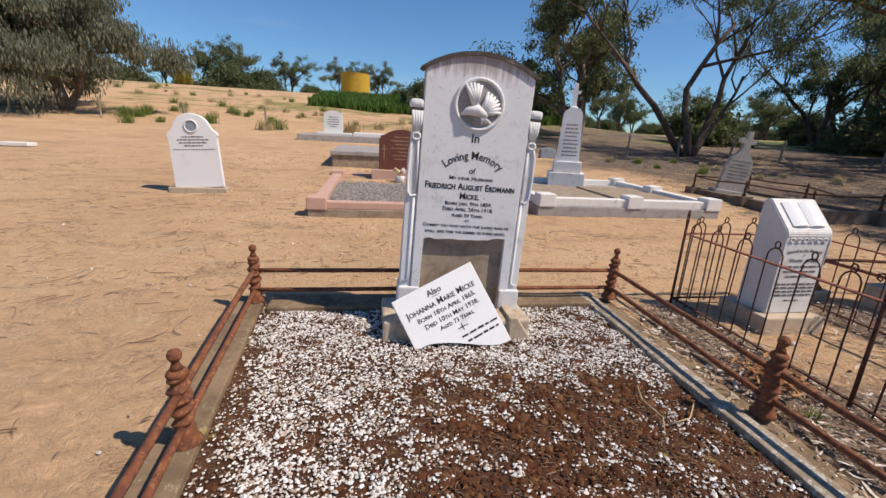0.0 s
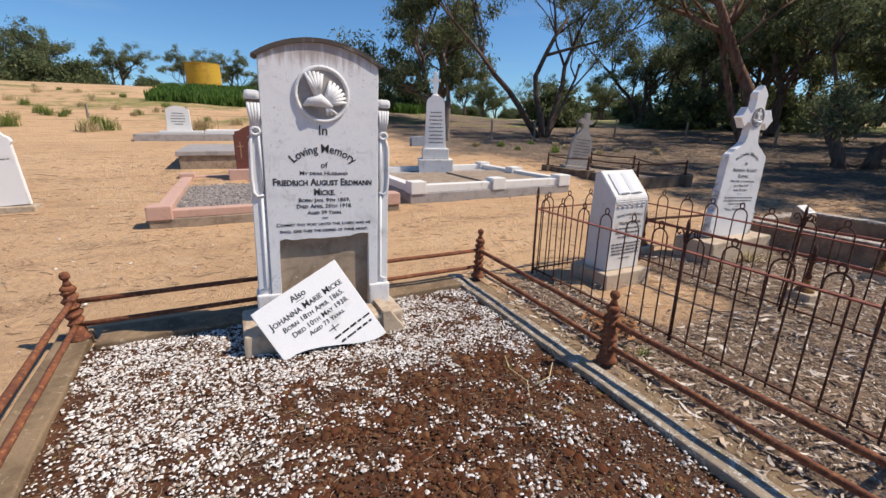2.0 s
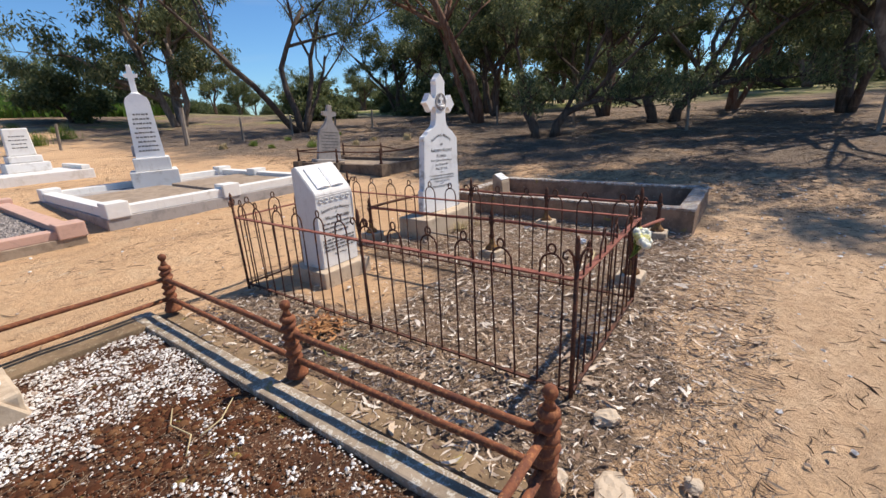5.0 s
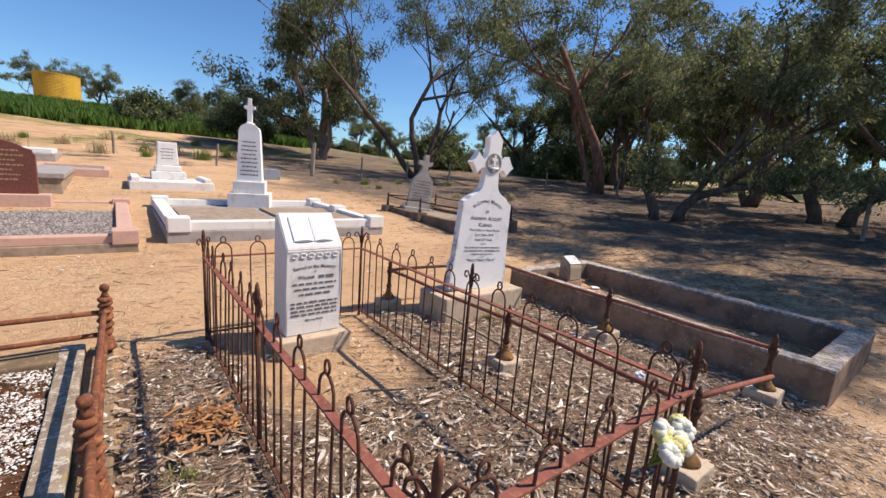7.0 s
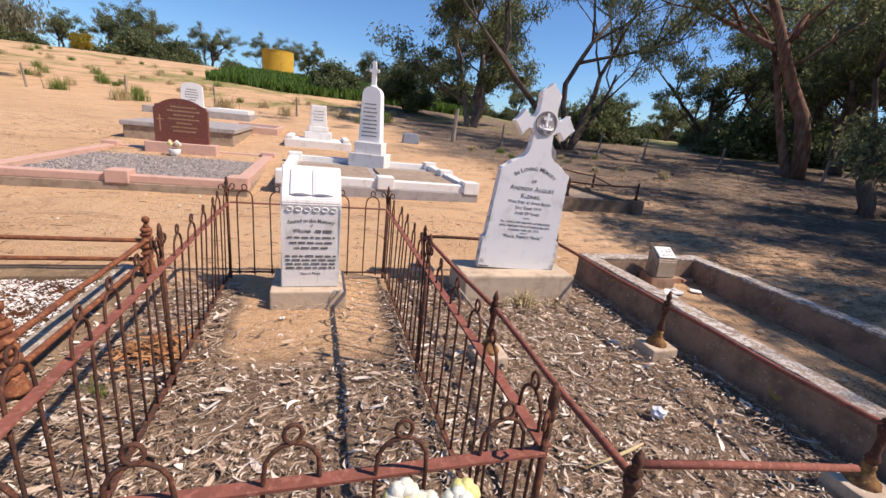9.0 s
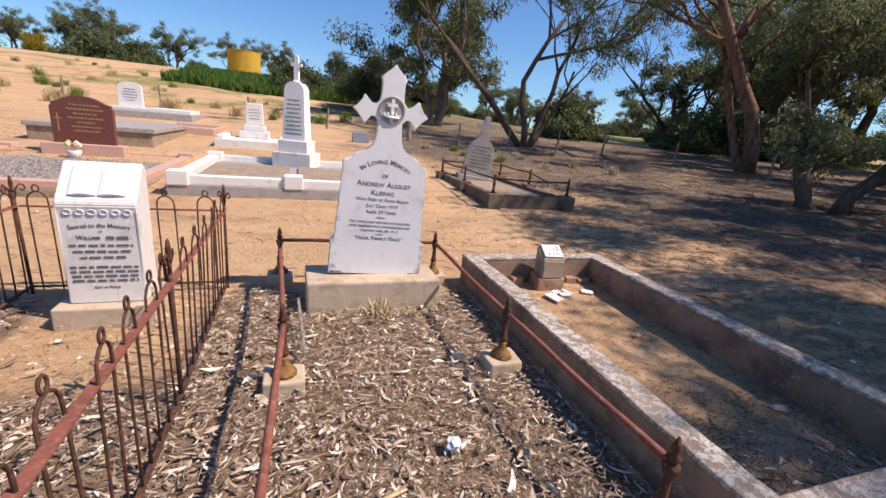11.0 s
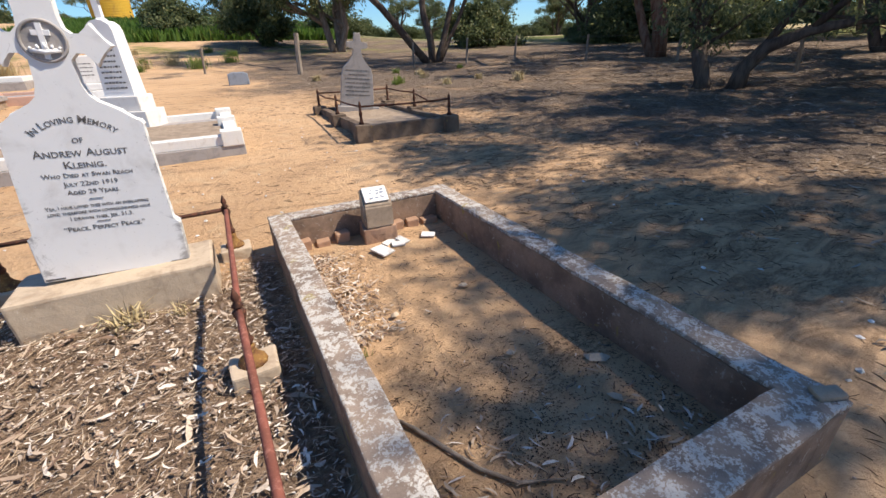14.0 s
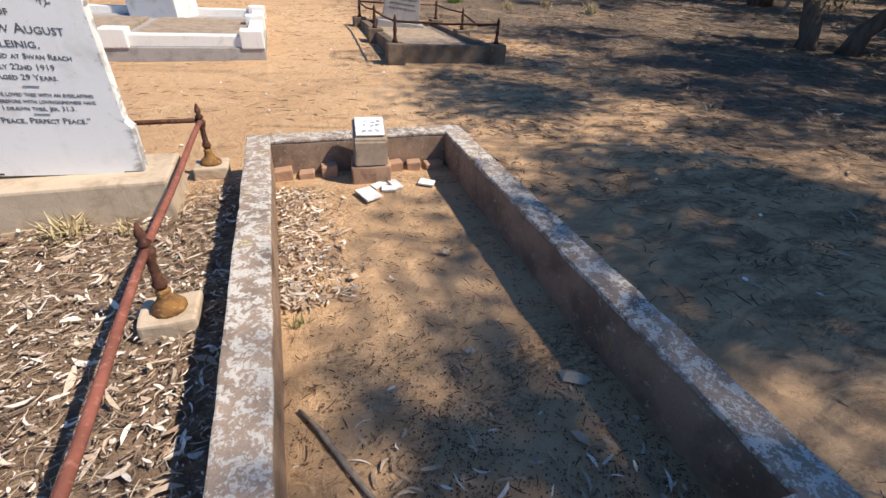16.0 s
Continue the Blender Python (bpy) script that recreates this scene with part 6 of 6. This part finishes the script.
def crop_field():
    rng = np.random.default_rng(3)
    n = 26000
    x, y = rng.uniform(-6, 19, n), rng.uniform(40, 62, n)
    keep = [noise.noise((a * 0.12, b * 0.12, 0)) + 0.35 - 0.02 * abs(a - 6) > 0 for a, b in zip(x, y)]
    x, y = x[keep], y[keep]
    verts, faces = [], []
    for a, b in zip(x, y):
        z, h, t = ground_z(a, b), rng.uniform(0.5, 1.0), rng.uniform(0, math.tau)
        k = len(verts)
        c, s = math.cos(t) * 0.09, math.sin(t) * 0.09
        lx, ly = rng.uniform(-0.2, 0.2), rng.uniform(-0.2, 0.2)
        verts += [(a - c, b - s, z), (a + c, b + s, z), (a + c + lx, b + s + ly, z + h * 0.7), (a + lx * 1.6, b + ly * 1.6, z + h)]
        faces.append((k, k + 1, k + 2, k + 3))
    me = bpy.data.meshes.new("green_crop")
    me.from_pydata(verts, [], faces)
    me.materials.append(CROP)
    tagged(placed("green_crop", me), "patch of tall bright green grass on the hillside", "grass", kind="stuff")


crop_field()


# ---- trees ----
def leaf_cloud(name, centres, sizes, count, long, wide, droop, material, parent, seed, label=""):
    """Many narrow leaves around the twig tips, hanging more or less."""
    rng = np.random.default_rng(seed)
    centres, sizes = np.array(centres), np.array(sizes)
    pick = rng.integers(0, len(centres), count)
    off = rng.normal(0, 1, (count, 3))
    off /= np.linalg.norm(off, axis=1)[:, None]
    off *= (rng.uniform(0, 1, count) ** 0.5)[:, None]
    p = centres[pick] + off * sizes[pick][:, None] * np.array((1, 1, 0.75))
    d = rng.normal(0, 1, (count, 3))
    d /= np.linalg.norm(d, axis=1)[:, None]
    d[:, 2] -= droop
    d /= np.linalg.norm(d, axis=1)[:, None]
    s = np.cross(d, rng.normal(0, 1, (count, 3)))
    s /= np.linalg.norm(s, axis=1)[:, None]
    ln, wd = (long * rng.uniform(0.6, 1.3, count))[:, None], (wide * rng.uniform(0.7, 1.3, count))[:, None]
    quad = np.stack((p, p + d * ln * 0.45 + s * wd, p + d * ln, p + d * ln * 0.45 - s * wd), axis=1).reshape(-1, 3)
    me = bpy.data.meshes.new(name)
    me.vertices.add(count * 4)
    me.vertices.foreach_set("co", quad.ravel())
    me.loops.add(count * 4)
    me.loops.foreach_set("vertex_index", np.arange(count * 4))
    me.polygons.add(count)
    me.polygons.foreach_set("loop_start", np.arange(count) * 4)
    me.update()
    me.materials.append(material)
    return placed(name, me, parent, label)


def tree(seed, stems, levels, leaves, leaf=(0.14, 0.022), clump=0.65, droop=0.8, bark=None, foliage=None, up=0.25, spread=0.75, label="", name="gum_tree", fork=3, low=0.45, paths=()):
    """stems: (lean x, lean y, length, radius) from the foot; levels of forking; leaves hang round the last twigs."""
    rng = random.Random(seed)
    t = thing(name, Matrix(), label, "tree")
    tips, sizes = [], []

    def grow(bm, start, way, length, radius, level):
        pts, rad, p, d = [start], [radius], start.copy(), way.normalized()
        steps = 6 if level == 0 else 4
        for i in range(steps):
            d = (d + Vector((rng.gauss(0, 0.19), rng.gauss(0, 0.19), rng.gauss(0, 0.08) + up * 0.18))).normalized()
            p = p + d * length / steps
            pts.append(p.copy())
            rad.append(radius * (1 - 0.52 * (i + 1) / steps))
        tube(pts, rad, 8 if level == 0 else (6 if level == 1 else 4), bm)
        if level >= levels:
            tips.append(pts[-1]), sizes.append(clump * rng.uniform(0.7, 1.25))
            tips.append(pts[-2]), sizes.append(clump * rng.uniform(0.5, 0.9))
            return
        for k in range(fork + (1 if level else 0)):
            i = max(1, min(steps, int(steps * (low + (1 - low) * (k + 0.7) / (fork + 0.5)) + 0.5)))
            side = Vector((rng.gauss(0, 1), rng.gauss(0, 1), rng.gauss(0.0, 0.35)))
            side -= d * side.dot(d)
            nd = d * (1 - spread * 0.5) + side.normalized() * spread + Vector((0, 0, up * 0.4))
            grow(bm, pts[i], nd, length * rng.uniform(0.5, 0.72), rad[i] * 0.72, level + 1)

    for places, radii in paths:
        bm = bmesh.new()
        tube(places, list(radii), 9, bm)
        ends = [Vector(p) for p in places]
        if len(ends) > 3:
            for i in range(max(2, len(ends) - 3), len(ends)):
                d = (ends[i] - ends[i - 1]).normalized()
                for k in range(3):
                    side = Vector((rng.gauss(0, 1), rng.gauss(0, 1), rng.uniform(-0.1, 0.9))).normalized()
                    grow(bm, ends[i], d * 0.5 + side, rng.uniform(0.9, 1.6), radii[i] * 0.7, 2)
        part("trunk", bm, bark or BARK, t, smooth=True)
    for i, (lx, ly, length, radius) in enumerate(stems):
        bm = bmesh.new()
        lean = Vector((lx, ly, 1.0))
        grow(bm, Vector((lx * 0.25, ly * 0.25, -0.15)), lean, length, radius, 0)
        part("trunk", bm, bark or BARK, t, smooth=True)
    leaf_cloud("crown", tips, sizes, leaves, leaf[0], leaf[1], droop, foliage or LEAF_OLIVE, t, seed)
    return t


MULTI = tree(11, [(-0.85, -0.1, 7.2, 0.20), (-0.10, 0.1, 7.5, 0.20), (0.55, -0.1, 7.0, 0.18), (1.05, 0.25, 5.0, 0.13)], 3, 26000, (0.20, 0.028), 0.75, 1.0, BARK_DARK, LEAF_OLIVE, 0.35, 0.62, "multi-stemmed gum tree with dark leaning stems", low=0.55)
MULTI.matrix_basis = on(16.6, 20.8, 0, 0)
DENSE = tree(21, [(0.1, 0.05, 5.4, 0.26), (-0.35, 0.1, 5.0, 0.2), (0.45, -0.2, 4.6, 0.18)], 3, 30000, (0.24, 0.036), 0.72, 1.0, BARK, LEAF_OLIVE, 0.35, 0.8, "tall dense gum tree with hanging foliage", low=0.2)
DENSE.matrix_basis = on(14.3, 30.3, -0.3, 0) @ Matrix.Diagonal((1.3, 1.3, 1.3, 1))
THICK = tree(12, [(0.12, -0.05, 6.5, 0.25), (-0.5, 0.1, 5.5, 0.15)], 3, 17000, (0.20, 0.03), 0.7, 0.9, BARK_RED, LEAF_OLIVE, 0.35, 0.7, "tall gum tree with peeling red-brown trunk", low=0.5)
THICK.matrix_basis = on(23.8, 13.4, -0.1, 0) @ Matrix.Diagonal((1.3, 1.3, 1.35, 1))
STUMP = [((-0.5, 0, -0.1), (-0.52, 0, 0.2), (-0.60, 0.02, 0.45), (-0.76, 0.05, 0.85)), (0.22, 0.17, 0.19, 0.13)]
STEM = [((-0.70, 0.05, 0.75), (-0.86, 0.08, 1.5), (-0.98, 0.1, 2.3), (-1.25, 0.2, 3.3), (-1.2, 0.3, 4.4), (-0.9, 0.2, 5.6)), (0.075, 0.07, 0.06, 0.05, 0.04, 0.025)]
BENT = [((0.2, 0, -0.1), (0.28, 0, 0.4), (0.62, -0.05, 0.85), (1.3, -0.1, 1.15), (2.1, -0.1, 1.3), (2.9, 0.1, 1.2), (3.4, 0.2, 0.95)), (0.22, 0.17, 0.15, 0.11, 0.08, 0.06, 0.035)]
RISING = [((0.5, 0, 0.7), (0.9, 0.1, 1.5), (1.5, 0.2, 2.5), (2.0, 0.3, 3.6), (2.3, 0.3, 4.8), (2.2, 0.2, 6.0)), (0.09, 0.08, 0.065, 0.05, 0.04, 0.025)]
HIGH = [((1.3, -0.1, 1.15), (2.0, -0.3, 2.0), (3.0, -0.5, 2.9), (4.0, -0.5, 3.4)), (0.075, 0.065, 0.05, 0.035)]
TWISTED = tree(13, [], 3, 17000, (0.16, 0.024), 0.5, 0.9, BARK_DARK, LEAF_OLIVE, 0.4, 0.75, "low twisted tree with leaning trunks", low=0.45, paths=(STUMP, STEM, BENT, RISING, HIGH))
TWISTED.matrix_basis = on(17.2, 6.3, 0, -62)
SHADE = tree(14, [(-0.2, 0.65, 7.6, 0.26), (0.12, 0.45, 7.8, 0.22), (-0.45, 0.35, 7.4, 0.2)], 3, 52000, (0.19, 0.035), 0.85, 0.8, BARK, LEAF_OLIVE, 0.3, 0.8, "tall spreading gum tree shading the concrete surround", low=0.6)
SHADE.matrix_basis = on(20.55, -5.05, 0, 0)
PLAIN = tree(15, [(0.1, 0.0, 5.0, 0.26), (-0.45, 0.2, 4.0, 0.16)], 3, 12000, (0.26, 0.042), 0.7, 0.8, BARK_DARK, LEAF_OLIVE, 0.3, 0.75, "gum tree with forked dark trunk")
PLAIN.matrix_basis = on(36.5, 31.0, 0, 0)
BUSHY = tree(16, [(0.3, 0.1, 2.2, 0.16), (-0.4, 0.2, 2.0, 0.14), (0.1, -0.4, 2.0, 0.13)], 3, 16000, (0.24, 0.06), 0.85, 0.3, BARK_DARK, LEAF_DARK, 0.1, 0.85, "dense rounded bushy tree", "bushy_tree", low=0.25)
BUSHY.matrix_basis = on(10.5, 36.0, 0, 0)
WILLOWY = tree(17, [(0.2, 0.0, 5.4, 0.3), (-0.35, 0.2, 5.2, 0.26), (0.6, -0.2, 4.6, 0.22), (-0.8, -0.1, 4.8, 0.2)], 3, 70000, (0.30, 0.036), 1.15, 2.6, BARK, LEAF_GREY, 0.05, 0.85, "large grey-green drooping tree with several trunks", "pepper_tree", low=0.25)
WILLOWY.matrix_basis = on(-17.5, 28.8, 0, 0)
GOLDEN = tree(18, [(0.2, 0.1, 1.6, 0.1), (-0.3, 0.1, 1.5, 0.1)], 3, 9000, (0.25, 0.07), 0.8, 0.2, BARK_DARK, LEAF_YELLOW, 0.1, 0.85, "rounded golden flowering wattle bush", "wattle_bush", low=0.2)
GOLDEN.matrix_basis = on(-32.5, 84.0, 0, 0)


def scaled_copy(source, x, y, turn, size):
    ob = copy_thing(source, on(x, y, -0.9 * size if source in (BUSHY, GOLDEN) else 0, turn))
    ob.scale = (size, size, size)
    return ob


# neighbours of the near trees
for src, x, y, turn, size in ((WILLOWY, -26.0, 31.0, 100, 1.0), (PLAIN, 33.0, 18.0, 110, 1.2), (THICK, 31.0, 8.0, 70, 1.05), (BUSHY, 5.5, 44.0, 50, 1.15), (BUSHY, 17.5, 45.0, 130, 1.2), (THICK, 28.0, 1.0, 160, 1.0), (DENSE, 34.0, -4.0, 20, 0.9), (TWISTED, 22.5, 3.0, -80, 1.2), (PLAIN, 27.0, 7.0, 330, 1.1), (DENSE, 38.0, 12.0, 90, 0.9), (PLAIN, 24.5, -3.0, 77, 1.1), (PLAIN, 29.5, 15.5, 300, 1.0)):
    scaled_copy(src, x, y, turn, size)
# thicket behind the multi-stemmed tree
for src, x, y, turn, size in ((BUSHY, 26.0, 30.5, 30, 1.25), (BUSHY, 33.0, 24.5, 210, 1.3), (PLAIN, 37.0, 24.0, 20, 1.3), (BUSHY, 36.0, 18.5, 320, 1.3)):
    scaled_copy(src, x, y, turn, size)
# the hill's skyline
for src, x, y, turn, size in ((BUSHY, -26, 92, 10, 2.34), (BUSHY, -21, 95, 80, 2.08), (PLAIN, -33, 98, 30, 1.2), (PLAIN, -28, 100, 140, 1.35), (BUSHY, -48, 88, 200, 1.95), (BUSHY, -55, 86, 250, 2.08), (PLAIN, -42, 100, 10, 1.0), (PLAIN, -6, 96, 60, 1.05), (PLAIN, 1.0, 98, 210, 1.05), (BUSHY, -12, 90, 300, 1.17), (BUSHY, 6, 92, 40, 1.30), (BUSHY, 14, 84, 100, 1.56), (PLAIN, 20, 88, 20, 1.1), (GOLDEN, -10, 86, 60, 0.8), (BUSHY, -66, 84, 20, 2.08), (BUSHY, 24, 70, 20, 1.43), (BUSHY, -36, 96, 20, 1.30), (DENSE, 10, 62, 20, 0.6), (BUSHY, -43, 92, 60, 1.56), (PLAIN, -17, 98, 60, 1.1)):
    scaled_copy(src, x, y, turn, size).location.z -= 0.9
rng_t = random.Random(77)
kinds = (PLAIN, BUSHY, DENSE, PLAIN, BUSHY, MULTI)
for k in range(46):
    a = radians(24 + 98 * (k + rng_t.random()) / 46)
    d = rng_t.uniform(44, 80)
    scaled_copy(kinds[k % 6], 3 + d * math.sin(a), d * math.cos(a), rng_t.uniform(0, 360), rng_t.uniform(0.85, 1.3) * (0.5 if k < 11 else 1.25))
for k in range(44):
    a = radians(18 + 104 * (k + rng_t.random()) / 44)
    d = rng_t.uniform(78, 100)
    scaled_copy(BUSHY, 3 + d * math.sin(a), d * math.cos(a), rng_t.uniform(0, 360), rng_t.uniform(1.3, 2.0) * (0.6 if k < 12 else 1.0))
